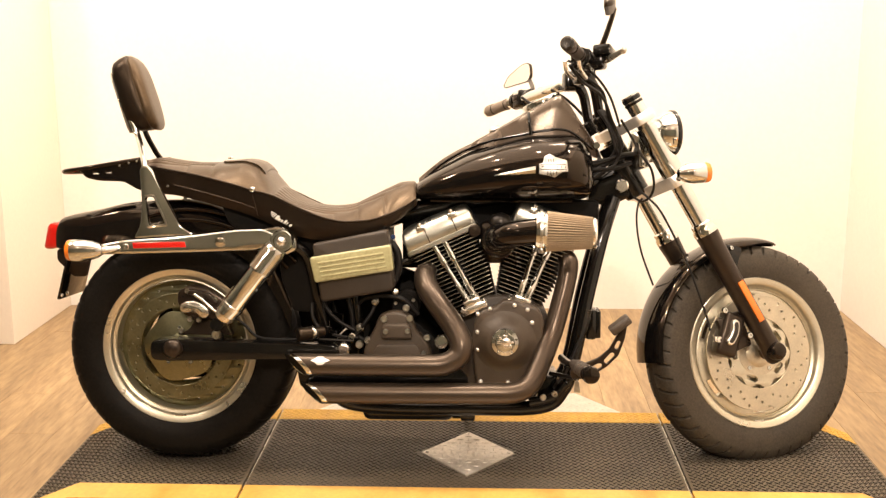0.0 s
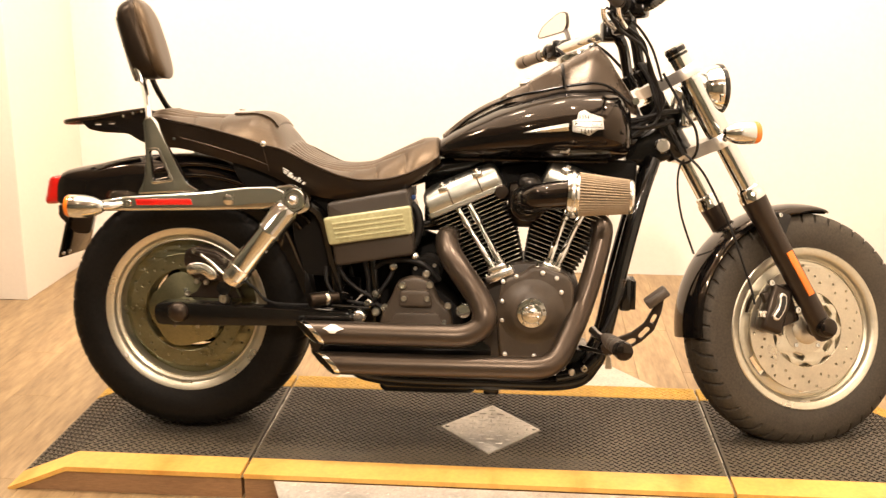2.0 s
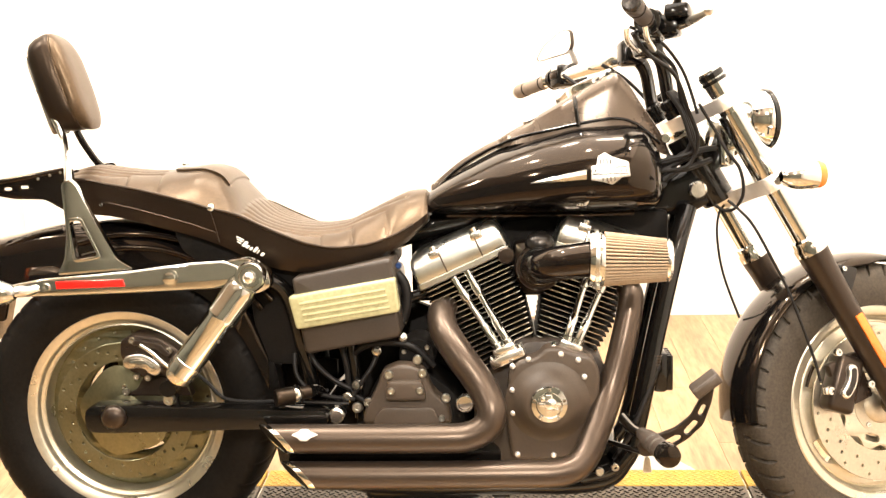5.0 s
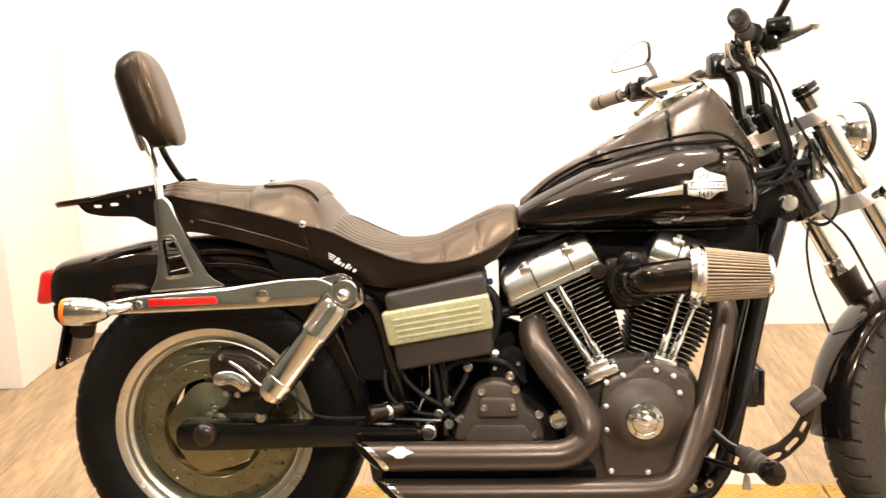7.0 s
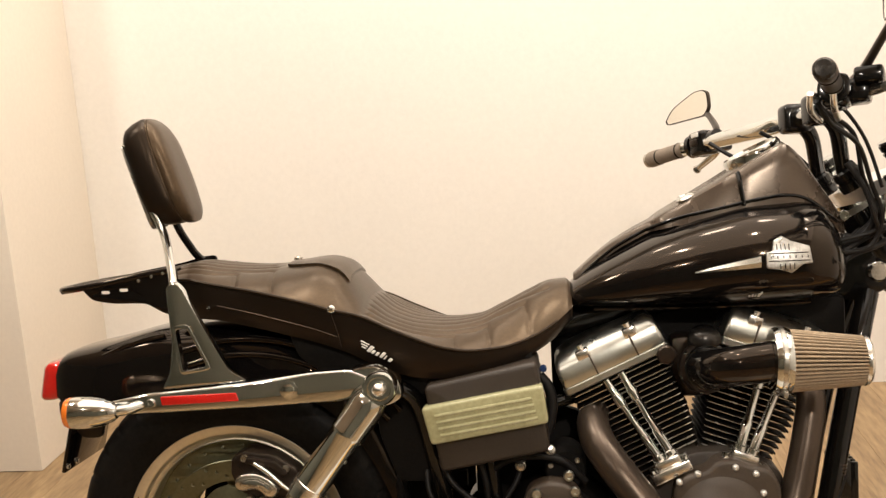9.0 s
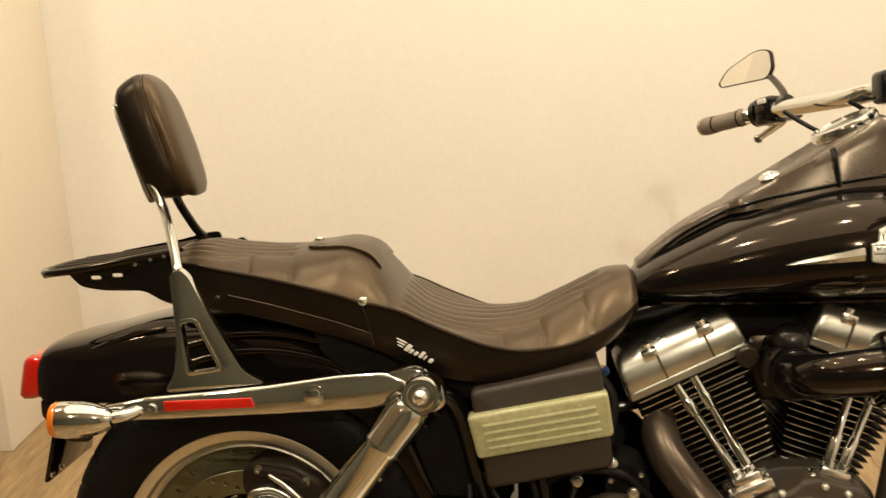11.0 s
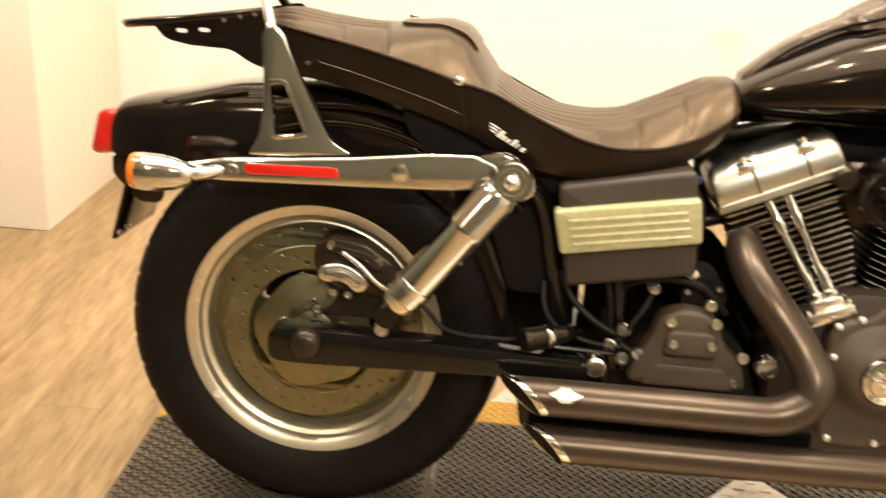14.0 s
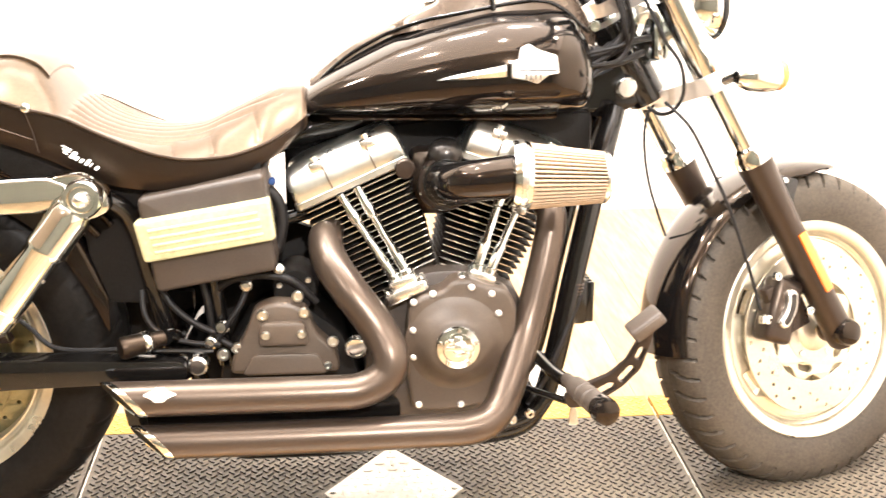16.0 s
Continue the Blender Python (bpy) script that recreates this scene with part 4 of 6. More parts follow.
SEAMS = (((-0.51, 0.86), (-0.43, 0.80), (-0.356, 0.73), (-0.350, 0.94)), ((-0.51, 0.70), (-0.40, 0.66), (-0.296, 0.61), (-0.287, 0.93)), ((-0.51, 0.54), (-0.38, 0.50), (-0.28, 0.45), (-0.228, 0.50), (-0.217, 0.92)), ((-0.51, 0.34), (-0.38, 0.31), (-0.25, 0.26), (-0.185, 0.40)), ((-0.51, 0.11), (-0.35, 0.10), (-0.20, 0.08)), ((-0.515, 0.0), (-0.512, 0.90)),
    ((-0.872, 0.76), (-0.81, 0.72), (-0.756, 0.62), (-0.748, 0.93)), ((-0.872, 0.55), (-0.78, 0.52), (-0.690, 0.46), (-0.680, 0.93)), ((-0.872, 0.34), (-0.77, 0.33), (-0.690, 0.28)), ((-0.872, 0.12), (-0.70, 0.12)))


def seat_quilt(x, u, w):
    """Depth of the stitched seams: a narrow crease with a soft hollow round it."""
    best, p = 1.0, Vector((x, abs(u) * w))
    for line in SEAMS:
        for (xa, ua), (xb, ub) in zip(line, line[1:]):
            if min(xa, xb) - 0.03 < x < max(xa, xb) + 0.03:
                a, b = Vector((xa, ua * w)), Vector((xb, ub * w))
                k = min(1.0, max(0.0, (p - a).dot(b - a) / (b - a).length_squared))
                best = min(best, (p - a - (b - a) * k).length)
    return -0.0026 * math.exp(-(best / 0.0034) ** 2) - 0.0022 * math.exp(-(best / 0.012) ** 2)


side_pts = [(0.94, 0.0), (0.985, 0.25), (1.0, 0.55), (1.0, 0.85)]
rings, crease_r, crease_l = [], [], []
STEPS, ACROSS = 240, 100
for k in range(STEPS + 1):
    x = mix(-0.893, -0.140, k / STEPS)
    t, e, b, w = along(SEAT, x)
    ring = [Vector((x, -w * a, mix(b, e, h))) for a, h in side_pts]
    top = []
    for i in range(ACROSS + 1):
        u = -1 + 2 * i / ACROSS
        z = e + (t - e) * (1 - abs(u) ** crown_of(x))
        quilt = seat_quilt(x, u, w)
        top.append(Vector((x, u * w, z + quilt)))
    ring += top + [Vector((x, w * a, mix(b, e, h))) for a, h in reversed(side_pts)]
    rings.append(ring)
    crease_r.append((x, -w - 0.001, e))
    crease_l.append((x, w + 0.001, e))
seat_bm = loft(rings)
# below the top edge the leather goes on, painted darker as shade
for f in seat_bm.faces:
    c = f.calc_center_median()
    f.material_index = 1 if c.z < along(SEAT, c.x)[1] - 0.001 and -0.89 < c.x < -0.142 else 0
seat = strap("seat", seat_bm, [LEATHER, SHADEBLACK], "black leather two-up seat with stitched pleats")
part("piping", tube(crease_r[3:-9:6], 0.0032, 8, 4), SHADEBLACK, seat, "black piping")
part("piping", tube(crease_l[3:-9:6], 0.0032, 8, 4), SHADEBLACK, seat, "black piping")
skirt_line = []
for x in (-0.78, -0.72, -0.66, -0.61, -0.575, -0.555):
    t, e, b, w = along(SEAT, x)
    skirt_line.append((x, -w - 0.0005, mix(b, e, 0.42 - 0.3 * (x + 0.78))))
part("stitch_line", tube(skirt_line, 0.0016, 6), SHADEBLACK, seat)
part("stitch_line", tube([(-0.568, -0.1640, 0.736), (-0.560, -0.1645, 0.71), (-0.552, -0.164, 0.675)], 0.0016, 6), SHADEBLACK, seat)
part("snap", lathe([(0.007, 0), (0.0078, 0.003), (0.0062, 0.006), (0.003, 0.0075), (0, 0.008)], (-0.566, -0.163, 0.744), seg=20), CHROME, seat, "chrome snap stud")
part("snap", lathe([(0.0045, 0), (0.0045, 0.003), (0.003, 0.005), (0, 0.0055)], (-0.797, -0.139, 0.752), seg=16), CHROME, seat, "chrome snap stud")
flap_rings = []
for k in range(13):
    x = mix(-0.668, -0.545, k / 12)
    t, e, b, w = along(SEAT, x)
    half_ = mix(0.048, 0.088, (k / 12) ** 0.8)
    up_ = []
    for i in range(21):
        y = half_ * (i / 10 - 1)
        up_.append(Vector((x, y, max(e + (t - e) * (1 - abs(y / w) ** crown_of(x)) + 0.005, t + 0.005 - 0.010 * (abs(y) / 0.088) ** 2))))
    flap_rings.append(up_ + [p - Vector((0, 0, 0.0045)) for p in reversed(up_)])
part("seat_flap", loft(flap_rings), LEATHER, seat, "leather flap over the backrest socket")
part("flap_snap", lathe([(0.008, 0), (0.008, 0.004), (0.004, 0.007), (0, 0.0075)], (-0.652, -0.03, 0.824), (0, 0, 1), 16), ALU, seat)
# the maker's mark on the skirt, as plain bars
markm = Matrix.Translation((-0.486, -0.1668, 0.662)) @ Matrix.Rotation(radians(28), 4, "Y")
slant_ = Matrix(((1, 0, 0.28, 0), (0, 1, 0, 0), (0, 0, 1, 0), (0, 0, 0, 1)))
for i in range(6):
    h = (0.0125, 0.0075, 0.0072, 0.0118, 0.0085, 0.0075)[i]
    w = (0.0075, 0.0058, 0.0052, 0.0058, 0.0026, 0.0060)[i]
    part("mark_bar", block((-0.020 + 0.0083 * i, -0.001, -0.0045), (-0.020 + 0.0083 * i + w, 0.001, -0.0045 + h), 0.0014, 2, markm @ slant_), WHITEPRINT, seat, "silver printed mark")
for i in range(3):
    part("mark_bar", block((-0.040 + 0.004 * (2 - i), -0.001, -0.002 + 0.0042 * i), (-0.023, 0.001, 0.0002 + 0.0042 * i), 0.0005, 1, markm @ slant_), WHITEPRINT, seat, "silver printed mark")

# ---- tank and console ----
TANK = [(-0.150, 0.746, 0.719, 0.036), (-0.143, 0.756, 0.714, 0.057), (-0.120, 0.774, 0.711, 0.081), (-0.045, 0.819, 0.709, 0.119), (0.016, 0.849, 0.709, 0.142), (0.105, 0.879, 0.709, 0.168), (0.195, 0.898, 0.709, 0.182), (0.255, 0.900, 0.710, 0.181), (0.295, 0.891, 0.713, 0.169), (0.320, 0.866, 0.718, 0.145), (0.334, 0.842, 0.728, 0.112), (0.340, 0.810, 0.743, 0.065)]


def tank_y(x, z):
    t, b, w = along(TANK, x)
    zc, hz = mix(b, t, 0.40), (t - b)
    q = (z - zc) / (hz * (0.60 if z > zc else 0.40))
    return -w * max(0.0, 1 - abs(q) ** 2.5) ** (1 / 2.1)


rings = []
for k in range(61):
    f = k / 60
    x = mix(-0.150, 0.340, f)
    t, b, w = along(TANK, x)
    zc, hz = mix(b, t, 0.40), (t - b)
    ring = []
    for i in range(48):
        a = 2 * math.pi * i / 48
        ca, sa = math.cos(a), math.sin(a)
        ring.append(Vector((x, math.copysign(abs(ca) ** (2 / 2.1), ca) * w, zc + math.copysign(abs(sa) ** (2 / 2.5), sa) * hz * (0.60 if sa > 0 else 0.40))))
    rings.append(ring)
tank = strap("fuel_tank", loft(rings), PAINT, "gloss black teardrop fuel tank")
part("tank_seam", tube([(x, tank_y(x, 0.716) - 0.002, 0.713) for x in (-0.10, -0.02, 0.06, 0.14, 0.22, 0.28)], 0.004, 8), PAINT, tank)
CONS = [(-0.135, 0.773, 0.755, 0.020), (-0.07, 0.825, 0.812, 0.026), (-0.014, 0.857, 0.844, 0.032), (0.010, 0.868, 0.855, 0.036), (0.022, 0.876, 0.860, 0.050), (0.06, 0.897, 0.872, 0.060), (0.11, 0.925, 0.881, 0.068), (0.155, 0.951, 0.889, 0.073), (0.18, 0.966, 0.894, 0.076), (0.225, 0.990, 0.899, 0.076), (0.246, 0.997, 0.900, 0.074), (0.265, 0.983, 0.897, 0.070), (0.30, 0.932, 0.880, 0.060), (0.340, 0.872, 0.846, 0.046), (0.352, 0.850, 0.835, 0.036)]
rings = []
for k in range(61):
    x = mix(-0.135, 0.352, k / 60)
    t, b, w = along(CONS, x)
    rings.append([Vector((x, sy * w, mix(b, t, h))) for sy, h in ((-1.14, -0.55), (-1.10, 0.0), (-1.06, 0.25), (-1.0, 0.6), (-0.94, 0.86), (-0.82, 0.97), (-0.5, 1.0), (0, 1.0), (0.5, 1.0), (0.82, 0.97), (0.94, 0.86), (1.0, 0.6), (1.06, 0.25), (1.10, 0.0), (1.14, -0.55))])
console = strap("tank_console", loft(rings), CONSOLE, "satin black tank console")
edge_r = [(x, -1.10 * along(CONS, x)[2] - 0.001, mix(along(CONS, x)[1], along(CONS, x)[0], 0.05)) for x in (-0.12, -0.09, -0.06, -0.03, 0.0, 0.03, 0.06, 0.09, 0.12, 0.15, 0.18, 0.21, 0.24, 0.27, 0.30, 0.335)]
part("console_trim", tube(edge_r, 0.0032, 8), BLACKMETAL, console)
part("console_band", tube([(0.162, -0.068, 0.948), (0.164, -0.079, 0.930), (0.167, -0.083, 0.906), (0.169, -0.085, 0.890)], 0.0042, 8), BLACKMETAL, console)
gauge_n = Vector((-0.42, 0, 0.91)).normalized()
gc = Vector((0.200, -0.002, 0.978))
gauge = strap("speedometer", lathe([(0.054, -0.012), (0.055, 0.004), (0.052, 0.010), (0.046, 0.011), (0.044, 0.006), (0.0, 0.006)], gc, gauge_n, 48), CHROME, "round speedometer with a chrome bezel")
part("dial", lathe([(0.0435, 0.0065), (0.0435, 0.0075), (0.0, 0.0078)], gc, gauge_n, 40), DIAL, gauge)
cap = strap("fuel_cap", lathe([(0.014, -0.012), (0.014, 0.002), (0.016, 0.003), (0.017, 0.008), (0.014, 0.011), (0.008, 0.012), (0.006, 0.010), (0.0, 0.010)], (0.074, -0.040, 0.900), (-0.35, -0.18, 0.9), 28), CHROME, "chrome fuel cap")
# tank emblem as plain shapes
spike_rings = []
for k in range(17):
    f = k / 16
    x = mix(0.070, 0.1775, f)
    zc, hh = mix(0.782, 0.7985, f ** 0.9), mix(0.0006, 0.0115, f ** 0.75)
    spike_rings.append([Vector((x, dy, zc + dz * hh)) for dy, dz in ((0.003, -1), (-0.003, -0.8), (-0.006, 0.0), (-0.003, 0.8), (0.003, 1))])
spike = loft(spike_rings)
shield = plate(rounded([(0.182, 0.790), (0.182, 0.822), (0.193, 0.824), (0.197, 0.845), (0.212, 0.853), (0.226, 0.843), (0.258, 0.832), (0.262, 0.798), (0.245, 0.796), (0.225, 0.779), (0.207, 0.786)], 0.003), -0.006, 0, (), 0.002, 2)
bars_ = [block((0.186, -0.0068, 0.8035), (0.257, -0.0055, 0.8050), 0.0003, 1), block((0.186, -0.0068, 0.8190), (0.255, -0.0055, 0.8205), 0.0003, 1)] + [block((0.190 + 0.0105 * i, -0.0064, 0.809), (0.1912 + 0.0105 * i, -0.0055, 0.815), 0.0002, 1) for i in range(7)] + [block((0.200 + 0.007 * i, -0.0068, 0.826), (0.2015 + 0.007 * i, -0.0055, 0.838), 0.0003, 1) for i in range(4)] + [block((0.205 + 0.008 * i, -0.0068, 0.787), (0.2065 + 0.008 * i, -0.0055, 0.799), 0.0003, 1) for i in range(4)]


def onto_tank(bm):
    for v in bm.verts:
        if v.co.x > 0.178:
            v.co.x, v.co.z = 0.184 + (v.co.x - 0.180) * 0.95, 0.8065 + (v.co.z - 0.813) * 0.84
    for v in bm.verts:
        v.co.y += tank_y(v.co.x, v.co.z) + 0.0008
    return bm


badge = strap("tank_emblem", onto_tank(spike), SATINALU, "chrome winged emblem on the tank")
part("crest", onto_tank(shield), CRESTMETAL, badge, "steel crest of the emblem")
for b in bars_:
    part("emblem_bar", onto_tank(b), BLACKMETAL, badge)
for mx, mh in ((0.160, 0.004), (0.165, 0.006), (0.170, 0.005), (0.175, 0.007)):
    part("marking_bar", onto_tank(block((mx, -0.0022, 0.735), (mx + 0.003, 0.0, 0.735 + mh), 0.0003, 1)), WHITEPRINT, badge)

# ---- engine ----
CRANK = Vector((0.088, 0, 0.287))


def cylinder_frame(degrees):
    a = radians(degrees)
    u = Vector((math.sin(a), 0, math.cos(a)))
    return Matrix.Translation(CRANK) @ Matrix(((math.cos(a), 0, u.x, 0), (0, 1, 0, 0), (-math.sin(a), 0, u.z, 0), (0, 0, 0, 1)))


strap("crankcase", plate(rounded([(-0.05, 0.20), (-0.05, 0.33), (0.0, 0.43), (0.06, 0.46), (0.15, 0.46), (0.215, 0.42), (0.225, 0.33), (0.20, 0.22), (0.15, 0.17), (0.0, 0.17)], 0.02), -0.125, 0.12, (), 0.006), WRINKLE, "brown-black engine case")
strap("gearbox_case", plate(rounded([(-0.29, 0.19), (-0.30, 0.28), (-0.265, 0.35), (-0.22, 0.39), (-0.15, 0.395), (-0.09, 0.35), (-0.03, 0.19)], 0.02), -0.10, 0.12, (), 0.006), CASTBLACK, "black gearbox case")
strap("oil_tank", block((-0.34, -0.05, 0.455), (-0.205, 0.10, 0.60), 0.015, 2), SATIN, "black oil tank behind the battery box")
strap("wiring_loop", tube([(-0.205, -0.10, 0.60), (-0.189, -0.10, 0.578), (-0.184, -0.10, 0.548), (-0.188, -0.10, 0.518), (-0.196, -0.10, 0.495)], 0.010, 10), CABLE, "black wiring loop beside the battery box")
strap("frame_bracket", tube([(-0.205, -0.075, 0.535), (-0.16, -0.07, 0.548), (-0.12, -0.065, 0.560)], 0.012, 12), BLACKMETAL, "black bracket between battery box and cylinder")
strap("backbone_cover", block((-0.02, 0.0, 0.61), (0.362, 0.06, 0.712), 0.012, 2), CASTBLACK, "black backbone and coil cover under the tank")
strap("intake_manifold", block((0.035, -0.05, 0.54), (0.135, 0.05, 0.655), 0.015, 2), SATIN, "black intake manifold between the cylinders")
camo = rounded([(0.022, 0.405), (0.040, 0.430), (0.080, 0.438), (0.096, 0.456), (0.125, 0.458), (0.150, 0.446), (0.188, 0.438), (0.204, 0.405), (0.200, 0.330), (0.178, 0.280), (0.160, 0.236), (0.090, 0.226), (0.028, 0.228), (0.018, 0.30)], 0.014)
cam = strap("cam_cover", merge(plate(camo, -0.174, -0.120, (), 0.008, 3), lathe([(0.086, 0.006), (0.080, 0.0085), (0.072, 0.0125), (0.064, 0.0185), (0.057, 0.026), (0.049, 0.032), (0.042, 0.036), (0.0, 0.036)], (0.101, -0.166, 0.347), seg=48)), CASTBROWN, "brown-black wrinkle cam cover")
part("derby_cover", lathe([(0.0375, 0.0), (0.0375, 0.006), (0.035, 0.010), (0.026, 0.012), (0.024, 0.010), (0.0, 0.012)], (0.101, -0.200, 0.350), seg=48), CHROME, cam, "round chrome cover")
part("cover_emblem", merge(lathe([(0.013, 0), (0.0125, 0.004), (0.008, 0.007), (0, 0.008)], (0.103, -0.210, 0.352), seg=10), block((0.080, -0.216, 0.348), (0.124, -0.210, 0.355), 0.002), block((0.094, -0.215, 0.336), (0.107, -0.210, 0.371), 0.002), block((0.084, -0.215, 0.358), (0.092, -0.210, 0.366), 0.002), block((0.111, -0.215, 0.337), (0.119, -0.210, 0.345), 0.002)), ALU, cam, "raised emblem on the cover")
for k in range(5):
    a = 2 * math.pi * k / 5 + 0.3
    part("bolt", bolt(0.101 + 0.0305 * math.cos(a), -0.210, 0.350 + 0.0305 * math.sin(a), 0.0036, 0.004), STEEL, cam)
for bx, bz in ((0.030, 0.420), (0.062, 0.434), (0.126, 0.444), (0.160, 0.432), (0.029, 0.372), (0.030, 0.325), (0.156, 0.362), (0.138, 0.322), (0.038, 0.240), (0.110, 0.238), (0.172, 0.398)):
    part("bolt", lathe([(0.0058, -0.002), (0.0058, 0.0025), (0.0050, 0.0046), (0.0035, 0.0058), (0.0016, 0.0064), (0.0, 0.0065)], (bx, -0.174, bz), seg=14), BOLTALU, cam)

def fin_plate(hx, hy0, hy1, z0, z1, back, corner=0.012):
    ring = rounded([(-hx - back, hy0), (hx, hy0), (hx, hy1), (-hx - back, hy1)], corner, 3)
    bm = loft([[Vector((x * k, y * k, z)) for x, y in ring] for z, k in ((z0, 0.985), (z0 + 0.0008, 1.0), (z1 - 0.0008, 1.0), (z1, 0.985))])
    for f in bm.faces:
        f.material_index = 1 if abs(f.normal.z) < 0.9 and len(f.verts) == 4 else 0
    bm.normal_update()
    for f in bm.faces:
        f.material_index = 1 if f.normal.y < -0.4 else 0
    return bm


def cylinder(degrees, name, rods, back):
    F = cylinder_frame(degrees)
    body = strap(name, moved(lathe([(0.056, 0.13), (0.056, 0.375)], (0, 0, 0), (0, 0, 1), 32), F), BLACKMETAL, "black finned cylinder with polished fin edges")
    step = 0.0112
    for i in range(18):
        z = 0.150 + step * i
        head = i >= 15
        h = 0.086 if head else mix(0.058, 0.076, min(1, i / 8))
        me_b = moved(fin_plate(h, -0.105 if head else -0.088, 0.09, z, z + 0.0034, back), F)
        part("fin", me_b, [CASTBLACK, ALU], body)
    rock = []
    for z, hx, y0, y1 in ((0.349, 0.090, -0.110, 0.115), (0.352, 0.093, -0.115, 0.117), (0.362, 0.093, -0.115, 0.117), (0.364, 0.090, -0.112, 0.114), (0.366, 0.091, -0.113, 0.115), (0.398, 0.090, -0.110, 0.113), (0.412, 0.086, -0.101, 0.106), (0.421, 0.078, -0.086, 0.096), (0.424, 0.066, -0.070, 0.080)):
        rock.append([Vector((x, y, z)) for x, y in rounded([(-hx - back, y0), (hx, y0), (hx, y1), (-hx - back, y1)], 0.010, 4)])
    box_ = strap("rocker_box", moved(loft(rock), F), SATINALU, "polished silver rocker box")
    for bx in (-0.043, 0.036):
        part("rocker_band", moved(block((bx - 0.0015, -0.1145, 0.364), (bx + 0.0015, -0.10, 0.404), 0.0006), F), CASTBROWN, box_)
    for bx in (-0.052, 0.040):
                part("rocker_bolt", moved(merge(block((bx - 0.013, -0.1125, 0.398), (bx + 0.013, -0.080, 0.416), 0.004), lathe([(0.007, 0), (0.007, 0.007), (0, 0.007)], (bx, -0.096, 0.416), (0, 0, 1), 8)), F), ALU, box_)
    blockm = moved(block((-0.040, -0.162, 0.150), (0.034, -0.108, 0.170), 0.004), F)
    tap = strap("tappet_block", merge(blockm, moved(block((-0.026, -0.156, 0.168), (0.022, -0.114, 0.186), 0.005), F)), ALU, "cast aluminium tappet block")
    for bx in (-0.034, 0.028):
        p = F @ Vector((bx, -0.150, 0.170))
        part("bolt", moved(lathe([(0.005, 0), (0.005, 0.006), (0, 0.007)], (bx, -0.150, 0.169), (0, 0, 1), 8), F), CHROME, tap)
    for x0, x1 in rods:
        strap("pushrod_tube", moved(lathe([(0.0, 0), (0.0115, 0), (0.0115, 0.012), (0.0092, 0.014), (0.0092, 0.055), (0.0070, 0.058), (0.0070, 0.115), (0.0095, 0.118), (0.0095, 0.140), (0.0078, 0.144), (0.0078, 0.172), (0, 0.172)], (x0, -0.136, 0.180), (x1 - x0, 0.02, 0.165), 16), F), CHROME, "chrome pushrod tube")


cylinder(-24, "rear_cylinder", ((-0.012, -0.036), (0.010, -0.006)), 0.020)
cylinder(20, "front_cylinder", ((-0.012, -0.016), (0.010, 0.022)), 0.008)
strap("timing_plug", lathe([(0.017, 0.0), (0.017, 0.010), (0.014, 0.013), (0.0, 0.014)], (0.020, -0.122, 0.636), seg=28), SATIN, "round dark plug")

# intake and air cleaner
hub_ = strap("intake_plate", lathe([(0.046, 0.0), (0.046, 0.012), (0.042, 0.020), (0.036, 0.026), (0, 0.026)], (0.086, -0.118, 0.610), seg=40), SATIN, "round black intake plate")
for a in (20, 140, 200, 260, 320):
    part("bolt", bolt(0.086 + 0.041 * math.cos(radians(a)), -0.130, 0.610 + 0.041 * math.sin(radians(a)), 0.005, 0.006), CHROME, hub_)
elbow = strap("intake_elbow", tube([(0.084, -0.14, 0.617), (0.086, -0.175, 0.619), (0.098, -0.222, 0.627), (0.130, -0.250, 0.637), (0.180, -0.258, 0.644)], [0.036, 0.036, 0.034, 0.033, 0.034], 28), PAINT, "gloss black curved intake elbow")
part("elbow_rib", lathe([(0.030, -0.001), (0.0385, 0.0), (0.0385, 0.005), (0.030, 0.006)], (0.085, -0.165, 0.618), seg=32), BLACKMETAL, elbow)
strap("carburettor", merge(lathe([(0.03, 0), (0.03, 0.09), (0.026, 0.095), (0, 0.095)], (0.086, -0.03, 0.615), seg=28), lathe([(0.024, 0), (0.030, 0.010), (0.030, 0.018), (0.024, 0.030), (0.016, 0.036), (0, 0.037)], (0.088, -0.112, 0.645), (0, -0.2, 1), 10)), SATINDARK, "dark cast carburettor body with a ribbed cap")
axis_f = Vector((1, 0, -0.03)).normalized()
fc = Vector((0.178, -0.260, 0.645))
clean = strap("air_cleaner", lathe([(0.036, -0.004), (0.052, -0.003), (0.0545, 0.002), (0.0545, 0.018), (0.0525, 0.024), (0.050, 0.024)], fc, axis_f, 48), CHROME, "cone air cleaner with chrome ring and pleated tan filter")
pl = []
npl = 44
u_ = axis_f.orthogonal().normalized()
v_ = axis_f.cross(u_)
for d, r in ((0.022, 0.0515), (0.026, 0.0515), (0.083, 0.0458), (0.137, 0.0405), (0.141, 0.0400)):
    # each pleat: a rounded ridge and a narrow, deep fold
    fold = [((k + f) * 2 * math.pi / npl, r - deep) for k in range(npl) for f, deep in ((0.0, 0.001), (0.16, 0.0), (0.38, 0.0), (0.54, 0.001), (0.68, 0.012), (0.86, 0.012))]
    pl.append([fc + axis_f * d + (u_ * math.cos(t) + v_ * math.sin(t)) * q for t, q in fold])
part("filter_pleats", loft(pl), FILTER, clean, "pleated tan cotton filter", 10)
part("end_cap", lathe([(0.0395, 0.139), (0.041, 0.141), (0.041, 0.145), (0.036, 0.150), (0.0, 0.151)], fc, axis_f, 40), ALU, clean)
